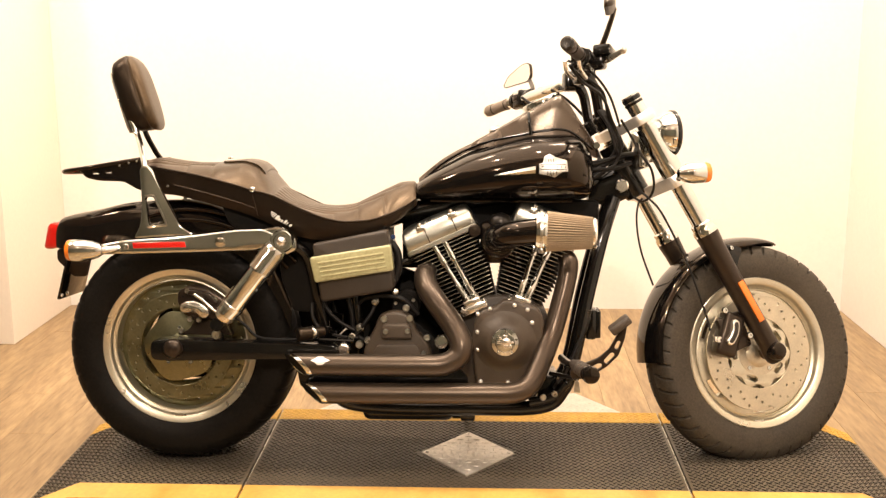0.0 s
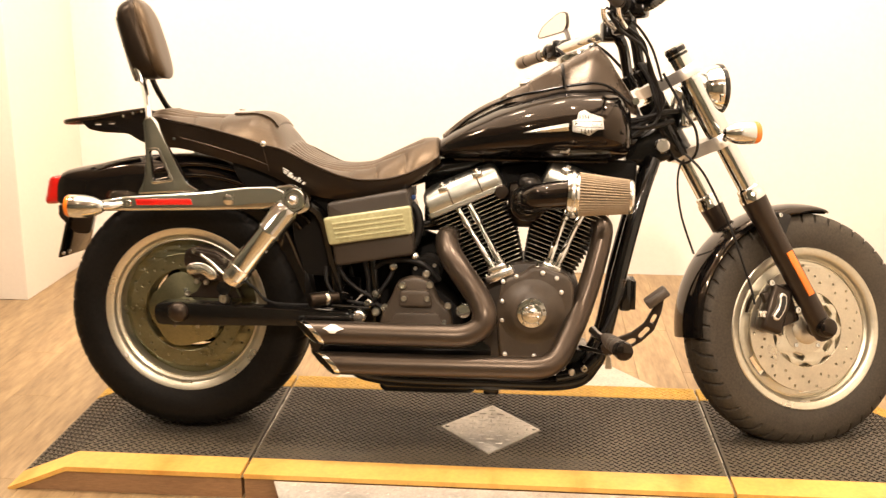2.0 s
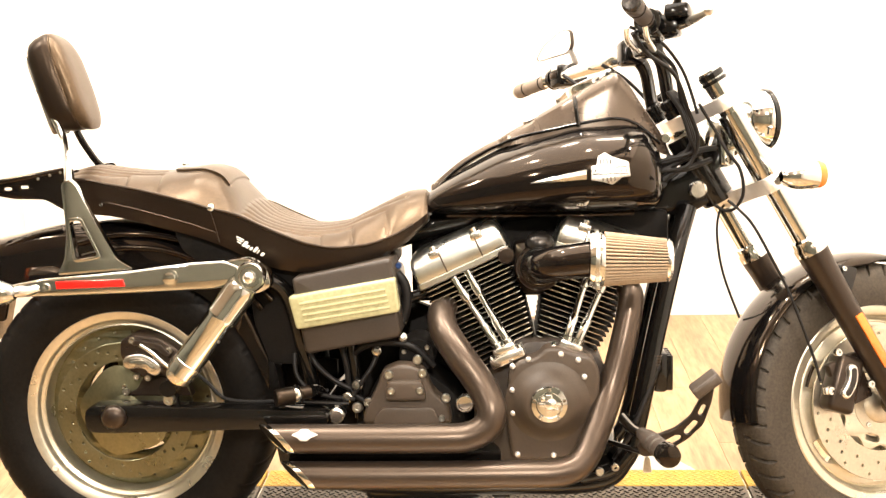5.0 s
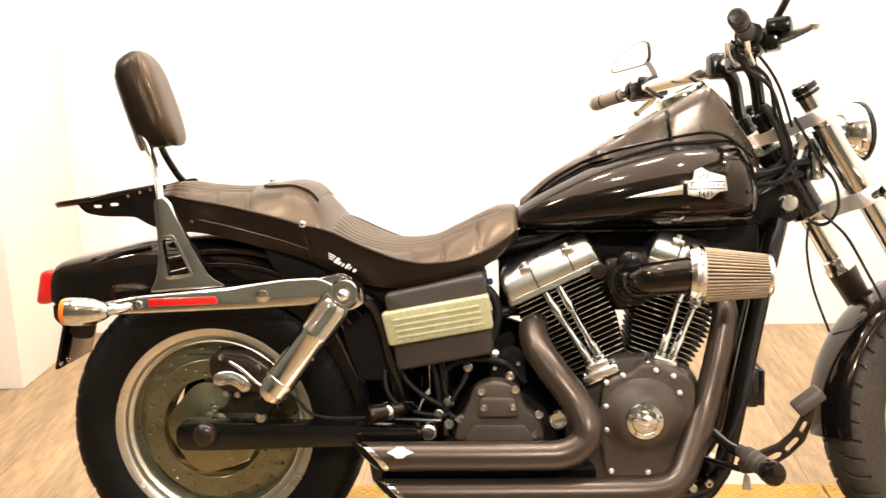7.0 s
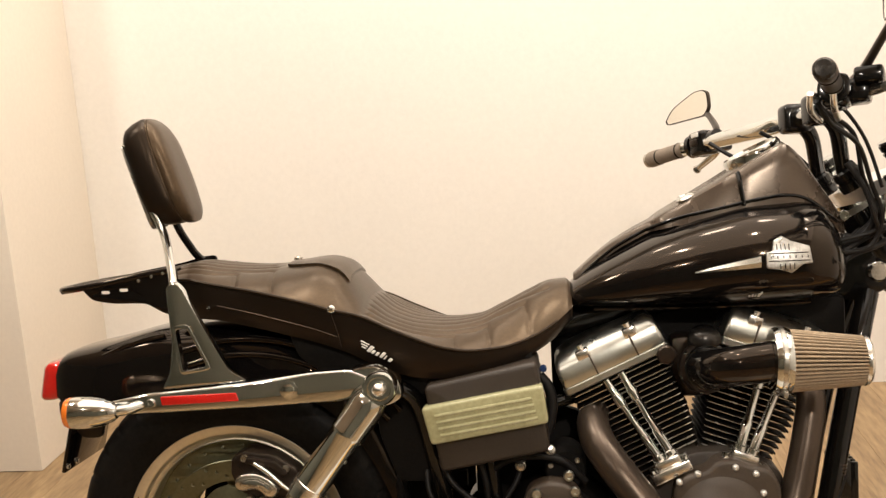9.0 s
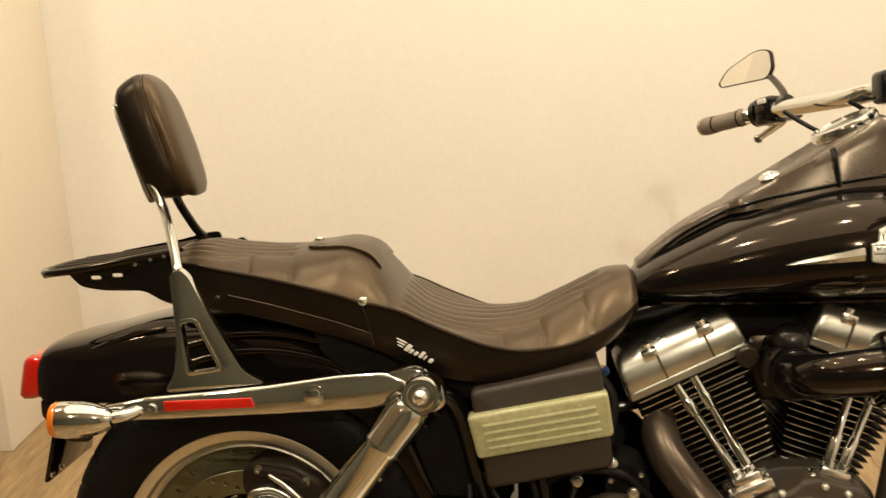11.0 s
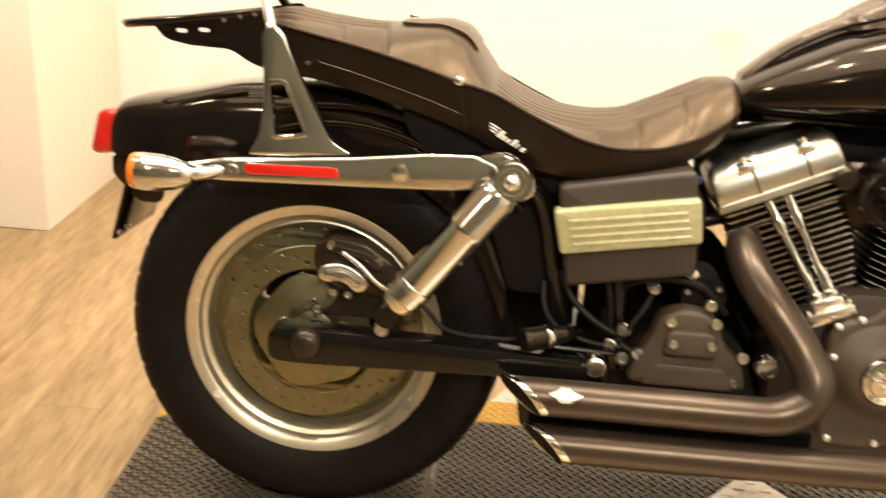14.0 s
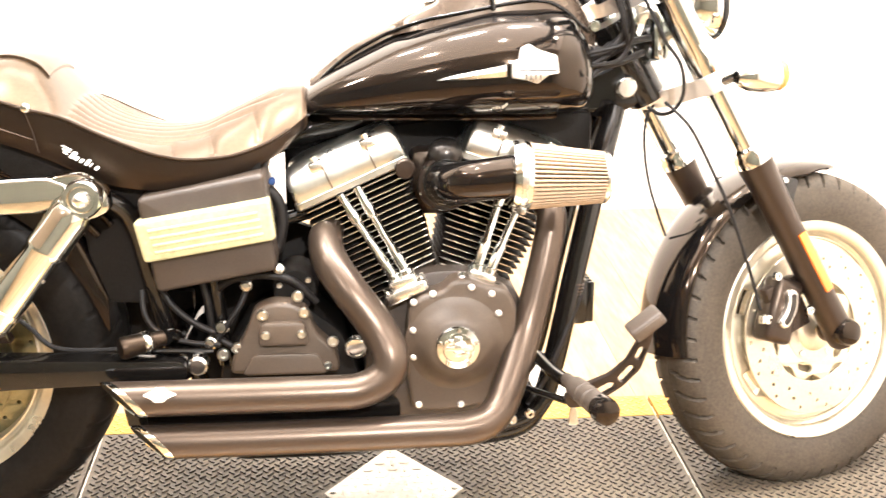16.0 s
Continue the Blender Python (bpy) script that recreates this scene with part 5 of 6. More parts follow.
part("clamp", merge(lathe([(0.0552, 0.006), (0.0562, 0.007), (0.0562, 0.013), (0.0552, 0.014)], fc, axis_f, 40), block((0.184, -0.303, 0.592), (0.192, -0.278, 0.604), 0.002)), STEEL, clean)

# gearbox cover with bolts
gear_o = rounded([(-0.275, 0.300), (-0.268, 0.335), (-0.245, 0.375), (-0.232, 0.412), (-0.200, 0.424), (-0.165, 0.420), (-0.146, 0.408), (-0.132, 0.370), (-0.100, 0.340), (-0.092, 0.300)], 0.012)
gear = strap("gearbox_cover", merge(plate(gear_o, -0.168, -0.128, (), 0.008, 3), plate(rounded([(-0.226, 0.352), (-0.222, 0.392), (-0.150, 0.392), (-0.142, 0.352)], 0.010), -0.180, -0.166, (), 0.004), plate(rounded([(-0.255, 0.300), (-0.235, 0.336), (-0.130, 0.336), (-0.112, 0.300)], 0.010), -0.174, -0.166, (), 0.003)), CASTBROWN, "brown-black gearbox end cover")
for bx, by, bz, r in ((-0.218, -0.168, 0.403, 0.0085), (-0.150, -0.168, 0.406, 0.0085), (-0.213, -0.180, 0.372, 0.0065), (-0.155, -0.180, 0.373, 0.0065), (-0.104, -0.168, 0.355, 0.0085), (-0.113, -0.168, 0.313, 0.006), (-0.262, -0.160, 0.345, 0.009), (-0.285, -0.155, 0.333, 0.010), (-0.160, -0.160, 0.432, 0.009), (-0.255, -0.160, 0.31, 0.006)):
    part("bolt", bolt(bx, by, bz, r * 1.12, 0.007), SATINALU, gear)
strap("drain_plug", lathe([(0.019, 0), (0.019, 0.014), (0.016, 0.018), (0.013, 0.018), (0.012, 0.014), (0, 0.014)], (-0.066, -0.165, 0.345), seg=24), CHROME, "chrome filler plug")
strap("starter_end", lathe([(0.016, 0), (0.016, 0.03), (0.012, 0.034), (0, 0.034)], (-0.325, -0.15, 0.322), seg=20), ALU, "polished round end cap")
strap("oil_pan", block((-0.285, -0.105, 0.112), (-0.035, 0.095, 0.20), 0.022, 4), BLACKMETAL, "black oil pan under the gearbox")
strap("oil_filter_mount", merge(block((0.19, -0.09, 0.17), (0.25, 0.06, 0.24), 0.01), tube([(0.17, -0.12, 0.172), (0.23, -0.125, 0.19), (0.265, -0.12, 0.225)], 0.014, 12)), BLACKMETAL, "black lower engine mount")
for bx, bz in ((0.236, 0.200), (0.205, 0.190)):
    strap("mount_bolt", bolt(bx, -0.134, bz, 0.009, 0.006), STEEL, "steel mount bolt")

# hoses, wiring and the starter above and behind the gearbox
starter = strap("starter_motor", lathe([(0.0, 0.0), (0.034, 0.002), (0.038, 0.010), (0.038, 0.09), (0.034, 0.10), (0.0, 0.10)], (-0.165, -0.02, 0.430), seg=32), CASTBLACK, "black starter motor")
for a in (40, 160, 280):
    part("bolt", bolt(-0.165 + 0.028 * math.cos(radians(a)), -0.118, 0.430 + 0.028 * math.sin(radians(a)), 0.005, 0.008), STEEL, starter)
for pts, r in (([(-0.30, -0.12, 0.43), (-0.27, -0.135, 0.455), (-0.22, -0.135, 0.462), (-0.17, -0.13, 0.45), (-0.13, -0.125, 0.41)], 0.007), ([(-0.24, -0.11, 0.46), (-0.252, -0.135, 0.42), (-0.275, -0.145, 0.385), (-0.295, -0.145, 0.355)], 0.005), ([(-0.39, -0.13, 0.46), (-0.37, -0.14, 0.42), (-0.335, -0.15, 0.39), (-0.30, -0.15, 0.37)], 0.0055), ([(-0.415, -0.13, 0.44), (-0.41, -0.145, 0.40), (-0.385, -0.15, 0.37), (-0.34, -0.155, 0.355), (-0.29, -0.155, 0.35)], 0.0045)):
    strap("engine_hose", tube(pts, r, 10), CABLE, "black hose beside the gearbox")
for x, y, z, r, ax in ((-0.285, -0.140, 0.375, 0.012, (-0.3, -1, 0.2)), (-0.245, -0.135, 0.445, 0.010, (0, -1, 0)), (-0.190, -0.135, 0.472, 0.009, (0.2, -1, 0.3)), (-0.305, -0.150, 0.352, 0.011, (-0.2, -1, 0)), (-0.348, -0.150, 0.330, 0.012, (-0.3, -1, 0))):
    strap("hose_fitting", lathe([(r * 0.7, -0.012), (r, -0.010), (r, 0.004), (r * 0.75, 0.006), (r * 0.7, 0.012), (0, 0.013)], (x, y, z), ax, 12), STEEL, "steel hose fitting")

# exhaust
def pipe(pts, r, name, label):
    body_ = tube(pts, r, 36, 10, False)
    c = Vector(pts[0])
    rr = r if not isinstance(r, list) else r[0]

    def cut(dy, dz):
        """How far forward the slanted end lies."""
        return -0.80 * dz - 0.75 * dy

    for v in body_.verts:
        if v.co.x < c.x + 0.09:
            v.co.x += (cut(v.co.y - c.y, v.co.z - c.z) + 0.008) * (1 - (v.co.x - c.x) / 0.09)
    ob = strap(name, body_, PIPE, label)
    ring = [2 * math.pi * i / 36 for i in range(36)]

    def edge(k, off):
        return [c + Vector((off + cut(rr * math.cos(t), rr * math.sin(t)), rr * k * math.cos(t), rr * k * math.sin(t))) for t in ring]
    part("chrome_tip", loft([edge(1.012, 0.012), edge(1.02, 0.010), edge(1.02, 0.0), edge(0.98, -0.002), edge(0.92, 0.0)], True, False), CHROME, ob, "chrome slash-cut tip")
    part("bore", loft([edge(0.92, 0.0), [c + Vector((0.07, rr * 0.9 * math.cos(t), rr * 0.9 * math.sin(t))) for t in ring]], True, True), CASTBLACK, ob)
    return ob


p1 = pipe([(-0.438, -0.251, 0.296), (-0.30, -0.251, 0.296), (-0.12, -0.251, 0.296), (-0.058, -0.249, 0.299), (-0.020, -0.245, 0.320), (-0.012, -0.237, 0.352), (-0.031, -0.214, 0.390), (-0.074, -0.188, 0.446), (-0.104, -0.155, 0.486), (-0.113, -0.115, 0.514), (-0.106, -0.070, 0.524)], [0.0285, 0.0285, 0.0285, 0.0285, 0.0288, 0.029, 0.0298, 0.0300, 0.0300, 0.029, 0.025], "upper_exhaust_pipe", "satin bronze-black exhaust pipe with slash-cut end")
p2 = pipe([(-0.398, -0.251, 0.222), (-0.20, -0.251, 0.222), (0.04, -0.251, 0.224), (0.122, -0.246, 0.226), (0.163, -0.229, 0.243), (0.190, -0.198, 0.285), (0.226, -0.150, 0.365), (0.256, -0.122, 0.465), (0.272, -0.100, 0.540), (0.266, -0.080, 0.562)], [0.0275, 0.0275, 0.0275, 0.0275, 0.0275, 0.0275, 0.027, 0.0265, 0.026, 0.024], "lower_exhaust_pipe", "satin bronze-black exhaust pipe with slash-cut end")
lg = rounded([(-0.398, 0.312), (-0.386, 0.3165), (-0.380, 0.321), (-0.366, 0.321), (-0.360, 0.3165), (-0.346, 0.312), (-0.360, 0.307), (-0.366, 0.301), (-0.380, 0.301), (-0.386, 0.307)], 0.002)
lgb = plate(lg, -0.2835, -0.275, (), 0.001, 1)
for v in lgb.verts:
    v.co.y += 0.018 * ((v.co.z - 0.296) / 0.0285) ** 2 * 0.6
part("pipe_emblem", lgb, BOLTALU, p1, "small chrome emblem")
strap("heat_shield", plate(rounded([(-0.435, 0.228), (-0.445, 0.285), (-0.30, 0.292), (-0.03, 0.290), (0.005, 0.262), (0.005, 0.232)], 0.01), -0.212, -0.204, (), 0.001), BLACKMETAL, "black heat shield behind the pipes")

# battery box with olive cover
bat = strap("battery_box", plate(rounded([(-0.407, 0.603), (-0.207, 0.641), (-0.190, 0.481), (-0.384, 0.447)], 0.012), -0.180, -0.06, (), 0.008, 3), WRINKLE, "brown-black battery box")
part("battery_cover", plate(rounded([(-0.412, 0.568), (-0.199, 0.603), (-0.190, 0.535), (-0.397, 0.501)], 0.008), -0.197, -0.165, (), 0.006, 3), OLIVE, bat, "pale olive ribbed cover")
for i in range(4):
    z0 = 0.5535 - 0.0115 * i
    x0 = -0.388 + 0.003 * i
    part("cover_rib", tube([(x0, -0.196, z0), (x0 + 0.17, -0.196, z0 + 0.0268)], 0.0035, 8, smooth=False), OLIVE, bat)
strap("fuse_plug", lathe([(0.006, 0), (0.0065, 0.010), (0.005, 0.013), (0, 0.013)], (-0.197, -0.12, 0.618), seg=16), BLUE, "small blue plug beside the battery box")

# ---- frame ----
strap("main_frame", merge(
    tube([(0.40, 0.000, 0.715), (0.366, -0.045, 0.62), (0.323, -0.075, 0.45), (0.285, -0.085, 0.27), (0.260, -0.09, 0.20), (0.20, -0.095, 0.155), (0.0, -0.10, 0.15), (-0.28, -0.10, 0.155), (-0.36, -0.10, 0.20), (-0.38, -0.10, 0.33)], 0.020, 16),
    tube([(0.40, 0.080, 0.715), (0.366, 0.085, 0.62), (0.323, 0.080, 0.45), (0.29, 0.085, 0.27), (0.262, 0.09, 0.20), (0.20, 0.095, 0.155), (0.0, 0.10, 0.15), (-0.28, 0.10, 0.155), (-0.36, 0.10, 0.20), (-0.38, 0.10, 0.33)], 0.017, 16),
    tube([(0.42, 0.055, 0.775), (0.20, 0.02, 0.735), (-0.12, 0, 0.690), (-0.36, 0, 0.60), (-0.42, 0, 0.58)], 0.024, 16),
    tube([(-0.38, -0.10, 0.33), (-0.40, -0.115, 0.45), (-0.43, -0.13, 0.57), (-0.50, -0.165, 0.615)], 0.016, 14),
    tube([(-0.38, 0.10, 0.33), (-0.40, 0.115, 0.45), (-0.43, 0.13, 0.57), (-0.50, 0.165, 0.615)], 0.016, 14),
    tube([(-0.285, -0.11, 0.30), (-0.295, -0.12, 0.42), (-0.31, -0.12, 0.56)], 0.012, 12)), BLACKMETAL, "black tubular steel frame")
neck = strap("steering_neck", merge(
    lathe([(0.034, 0.045), (0.036, 0.050), (0.036, 0.200), (0.034, 0.205)], PIVOT + Vector((0, 0.048, 0)), UP, 32),
    plate(rounded([(0.33, 0.705), (0.345, 0.76), (0.40, 0.80), (0.455, 0.815), (0.475, 0.745), (0.44, 0.715), (0.39, 0.695)], 0.015), 0.020, 0.090, (), 0.006)), BLACKMETAL, "black steering neck casting")
part("neck_bolt", lathe([(0.019, 0), (0.019, 0.010), (0.015, 0.014), (0, 0.0145)], (0.424, 0.020, 0.751), seg=28), ALU, neck, "round polished neck bolt")
part("tank_bolt", bolt(0.345, -0.055, 0.862, 0.010, 0.012), CHROME, neck)
regulator = strap("regulator", block((0.325, -0.045, 0.33), (0.355, 0.045, 0.415), 0.008), BLACKMETAL, "finned black voltage regulator")
for i in range(5):
    part("cooling_fin", block((0.353, -0.043 + 0.018 * i, 0.335), (0.366, -0.036 + 0.018 * i, 0.41), 0.002), BLACKMETAL, regulator)
strap("downtube_sleeve", lathe([(0.0172, 0.0)] + [q for k in range(11) for q in ((0.0200, 0.0015 + 0.006 * k), (0.0200, 0.0040 + 0.006 * k), (0.0180, 0.0050 + 0.006 * k), (0.0180, 0.0068 + 0.006 * k))] + [(0.0172, 0.070)], (0.304, -0.0800, 0.36), (0.040, 0.008, 0.17), 20), PIPE, "ribbed dark sleeve on the frame tube")
strap("oil_line", tube([(0.33, -0.085, 0.40), (0.30, -0.10, 0.33), (0.268, -0.11, 0.26), (0.235, -0.12, 0.21)], 0.006, 10), CABLE, "black oil line")
strap("oil_line", tube([(-0.33, -0.13, 0.50), (-0.31, -0.13, 0.42), (-0.30, -0.13, 0.36), (-0.25, -0.14, 0.33)], 0.006, 10), CABLE, "black oil line")
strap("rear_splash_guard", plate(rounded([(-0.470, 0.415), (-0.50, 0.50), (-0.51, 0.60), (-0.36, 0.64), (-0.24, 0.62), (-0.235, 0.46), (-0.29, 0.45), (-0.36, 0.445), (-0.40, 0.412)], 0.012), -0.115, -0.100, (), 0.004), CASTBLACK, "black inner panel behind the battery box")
# made-up dark sheet: hides the bright wall behind the gearbox
strap("engine_bracket", plate(rounded([(-0.340, 0.27), (-0.338, 0.52), (-0.215, 0.53), (-0.135, 0.50), (-0.06, 0.42), (0.0, 0.36), (0.0, 0.25)], 0.008), 0.04, 0.06, (), 0.004), CASTBLACK, "added black filler sheet above the gearbox")
pulley = strap("belt_pulley", lathe([(0.060, 0.055), (0.114, 0.060), (0.120, 0.064), (0.120, 0.096), (0.114, 0.100), (0.0, 0.100)], (RA.x, 0, RA.z), (0, 1, 0), 60), CASTBLACK, "black rear belt pulley on the far side")
part("drive_belt", plate([(RA.x + 0.123 * math.cos(a), RA.z + 0.123 * math.sin(a)) for a in [math.pi / 2 + math.pi * k / 24 for k in range(25)]] + [(-0.36, 0.318 - 0.06), (-0.36, 0.318 + 0.06)], 0.068, 0.092, (), 0.001), RUBBER, pulley, "black drive belt")
# made-up dark sheet: closes the gap left of the rear cylinder
strap("cylinder_bracket", plate(rounded([(-0.183, 0.52), (-0.183, 0.69), (-0.03, 0.69), (-0.03, 0.52)], 0.01), 0.02, 0.035, (), 0.003), CASTBLACK, "added black filler sheet behind the rear cylinder")
# made-up dark sheet: fills the gap between exhaust and swingarm
strap("belt_guard", plate(rounded([(-0.470, 0.262), (-0.432, 0.35), (-0.432, 0.43), (-0.345, 0.44), (-0.345, 0.33), (-0.27, 0.27), (-0.27, 0.18), (-0.385, 0.205)], 0.008), 0.095, 0.105, (), 0.002), CASTBLACK, "added black filler sheet on the far side")
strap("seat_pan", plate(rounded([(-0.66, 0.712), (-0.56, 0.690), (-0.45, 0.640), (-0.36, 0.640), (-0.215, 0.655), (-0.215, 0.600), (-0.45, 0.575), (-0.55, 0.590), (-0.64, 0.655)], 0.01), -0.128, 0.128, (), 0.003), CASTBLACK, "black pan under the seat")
stand = strap("side_stand", tube([(0.03, 0.10, 0.15), (0.02, 0.16, 0.11), (-0.01, 0.27, 0.043)], 0.011, 12), BLACKMETAL, "black side stand")
part("stand_foot", block((-0.05, 0.255, 0.0325), (0.02, 0.30, 0.042), 0.003), BLACKMETAL, stand)
strap("jack_lug", block((-0.018, -0.03, 0.095), (0.022, 0.03, 0.135), 0.006), BLACKMETAL, "black lug under the frame")

# foot controls
ped_out = [(0.262, 0.290), (0.275, 0.306), (0.300, 0.313), (0.335, 0.327), (0.362, 0.350), (0.382, 0.388), (0.392, 0.420), (0.406, 0.415), (0.400, 0.377), (0.385, 0.334), (0.357, 0.306), (0.321, 0.283), (0.292, 0.273), (0.270, 0.272)]
pedal = strap("brake_pedal", plate(rounded(ped_out, 0.006), -0.292, -0.280, [slot(0.326, 0.3015, 0.013, 0.0068, 28), slot(0.362, 0.3275, 0.010, 0.0064, 48), slot(0.3825, 0.361, 0.006, 0.0052, 65)], 0.002), SATIN, "black brake pedal lever")
padx = Matrix.Translation((0.386, -0.300, 0.414)) @ Matrix.Rotation(radians(-38), 4, "Y")
part("pedal_pad", block((-0.029, -0.024, -0.011), (0.029, 0.024, 0.011), 0.005, 3, padx), PEGRUBBER, pedal, "rubber pedal pad")
part("pad_edge", block((-0.024, -0.0255, -0.0085), (0.024, -0.022, 0.0065), 0.002, 2, padx), CASTBROWN, pedal)
peg = strap("foot_peg", lathe([(0, 0.0000), (0.012, 0.0000), (0.012, 0.0276), (0.0175, 0.0312), (0.0185, 0.0460), (0.0185, 0.0644), (0.0165, 0.0663), (0.0165, 0.0699), (0.0185, 0.0717), (0.0188, 0.0901), (0.0168, 0.0920), (0.0168, 0.0956), (0.019, 0.0975), (0.019, 0.1140), (0.0205, 0.1168), (0.0208, 0.1333), (0.019, 0.1399), (0, 0.1407)], (0.276, -0.245, 0.303), (0.235, -1, -0.01), 28), PEGRUBBER, "rubber covered forward foot peg")
part("peg_end", lathe([(0.0205, 0.120), (0.0218, 0.122), (0.0220, 0.140), (0.0200, 0.147), (0.012, 0.151), (0.0, 0.152)], (0.276, -0.245, 0.303), (0.235, -1, -0.01), 28), PAINT, peg, "black domed peg end")
strap("forward_control_mount", merge(tube([(0.258, -0.09, 0.288), (0.268, -0.18, 0.292), (0.276, -0.25, 0.302)], 0.012, 12), tube([(0.222, -0.17, 0.262), (0.285, -0.262, 0.268)], 0.006, 10, smooth=False)), BLACKMETAL, "black forward control bracket")
strap("key_tag", merge(tube([(0.283, -0.262, 0.275), (0.284, -0.264, 0.262)], 0.002, 6, smooth=False), plate(rounded([(0.276, 0.232), (0.279, 0.262), (0.289, 0.262), (0.293, 0.232)], 0.004), -0.267, -0.262, (), 0.001)), STEEL, "small metal tag hanging from the bracket")
# the peg's shade is painted in through its near-black material
rp = strap("passenger_peg", lathe([(0.0, 0), (0.013, 0), (0.014, 0.02), (0.017, 0.022), (0.0175, 0.045), (0.0182, 0.062), (0.0185, 0.068), (0.016, 0.073), (0.0, 0.074)], (-0.378, -0.172, 0.370), (-0.86, -0.50, -0.06), 28), SHADEBLACK, "folded passenger foot peg")
part("peg_band", lathe([(0.0170, 0.024), (0.0185, 0.026), (0.0185, 0.034), (0.0172, 0.036)], (-0.378, -0.172, 0.370), (-0.86, -0.50, -0.06), 24), CHROME, rp)
strap("peg_bracket", tube([(-0.36, -0.12, 0.34), (-0.365, -0.15, 0.365), (-0.375, -0.172, 0.371)], 0.013, 12), BLACKMETAL, "black peg bracket")
strap("brake_rod", tube([(-0.30, -0.17, 0.344), (-0.44, -0.178, 0.352)], 0.005, 8, smooth=False), BLACKMETAL, "black brake rod")

# ---- front end, steered to the left ----
def turned(bm):
    return moved(bm, STEER)


def bar_turned(bm):
    return moved(bm, BAR_STEER)


def at_fork(s, y=0.0, ahead=0.0):
    return FA + UP * s + AHEAD * ahead + Vector((0, y, 0))


for side in (-1, 1):
    y = 0.115 * side
    low = strap("fork_slider", turned(merge(lathe([(0.0, -0.030), (0.020, -0.030), (0.026, -0.022), (0.0285, -0.005), (0.0275, 0.03), (0.0265, 0.10), (0.0275, 0.25), (0.030, 0.33), (0.0325, 0.365), (0.0325, 0.372), (0.026, 0.374)], at_fork(0, y, 0.010), UP, 32, False), lathe([(0.024, -0.03), (0.024, 0.03)], at_fork(0, y, 0.010), (0, 1, 0), 28))), SATIN, "satin black fork slider")
    part("slider_collar", turned(lathe([(0.026, 0.370), (0.0335, 0.371), (0.0335, 0.385), (0.030, 0.390), (0.030, 0.402), (0.026, 0.406)], at_fork(0, y, 0.010), UP, 32)), CHROME, low)
    part("axle_cap", turned(lathe([(0.0, 0.042), (0.012, 0.041), (0.022, 0.036), (0.0255, 0.027), (0.0265, 0.0)], at_fork(0, y, 0.010), (0, side, 0), 28)), PAINT, low, "domed black axle cap")
    stan = strap("fork_tube", turned(lathe([(0.0245, 0.39), (0.0245, 0.80)], at_fork(0, y, 0.010), UP, 32)), CHROME, "chrome fork tube")
    part("fork_cover", turned(lathe([(0.0245, 0.552), (0.031, 0.553), (0.031, 0.705), (0.0245, 0.706)], at_fork(0, y, 0.010), UP, 36)), CHROME, stan, "chrome fork cover")
    part("fork_cap", turned(lathe([(0.0235, 0.772), (0.0265, 0.773), (0.0265, 0.779), (0.0245, 0.780), (0.0245, 0.783), (0.0265, 0.784), (0.0265, 0.794), (0.022, 0.799), (0.0, 0.799)], at_fork(0, y, 0.010), UP, 28)), BLACKMETAL, stan)
    ro = Matrix.Translation(at_fork(0.155, y + 0.0292 * side, 0.013)) @ Matrix.Rotation(-RAKE, 4, "Y")
    part("fork_reflector", turned(block((-0.009, -0.003, -0.062), (0.009, 0.003, 0.062), 0.002, 2, ro)), AMBER, low, "long amber fork reflector")
    cal_c = at_fork(0.10, 0.092 * side, -0.071)
    fcal = strap("front_caliper", turned(merge(block((-0.030, -0.026, -0.060), (0.030, 0.026, 0.060), 0.012, 3, Matrix.Translation(cal_c) @ Matrix.Rotation(radians(18), 4, "Y")), block((-0.02, -0.012, -0.05), (0.055, 0.012, 0.05), 0.006, 2, Matrix.Translation(cal_c) @ Matrix.Rotation(radians(-20), 4, "Y")))), SATIN, "black four-piston brake caliper")
    if side < 0:
        ins = Matrix.Translation(cal_c + Vector((0.004, -0.027, 0.004))) @ Matrix.Rotation(radians(20), 4, "Y")
        part("caliper_insert", turned(moved(plate(kidney(0, 0, 0.026, 0.0110, 90, 0.006), -0.010, 0.002, (), 0.004, 3), ins)), ALU, fcal, "polished oval caliper insert")
        part("insert_groove", turned(moved(plate(kidney(0, 0, 0.024, 0.0060, 90, 0.005), -0.0112, -0.009, (), 0.001), ins)), SATINDARK, fcal)
        for dx, dz in ((0.040, 0.060), (0.052, -0.002), (-0.02, 0.066)):
            part("bolt", turned(bolt(cal_c.x + dx, cal_c.y - 0.022, cal_c.z + dz, 0.009, 0.008)), CHROME, fcal)
        part("banjo", turned(merge(bolt(cal_c.x - 0.036, cal_c.y - 0.012, cal_c.z - 0.012, 0.010, 0.01), block((cal_c.x - 0.05, cal_c.y - 0.02, cal_c.z - 0.02), (cal_c.x - 0.03, cal_c.y - 0.008, cal_c.z - 0.004), 0.003))), ALU, fcal)

strap("front_axle", turned(tube([at_fork(0, -0.11, 0.010), at_fork(0, 0.11, 0.010)], 0.011, 16, smooth=False)), STEEL, "steel front axle")


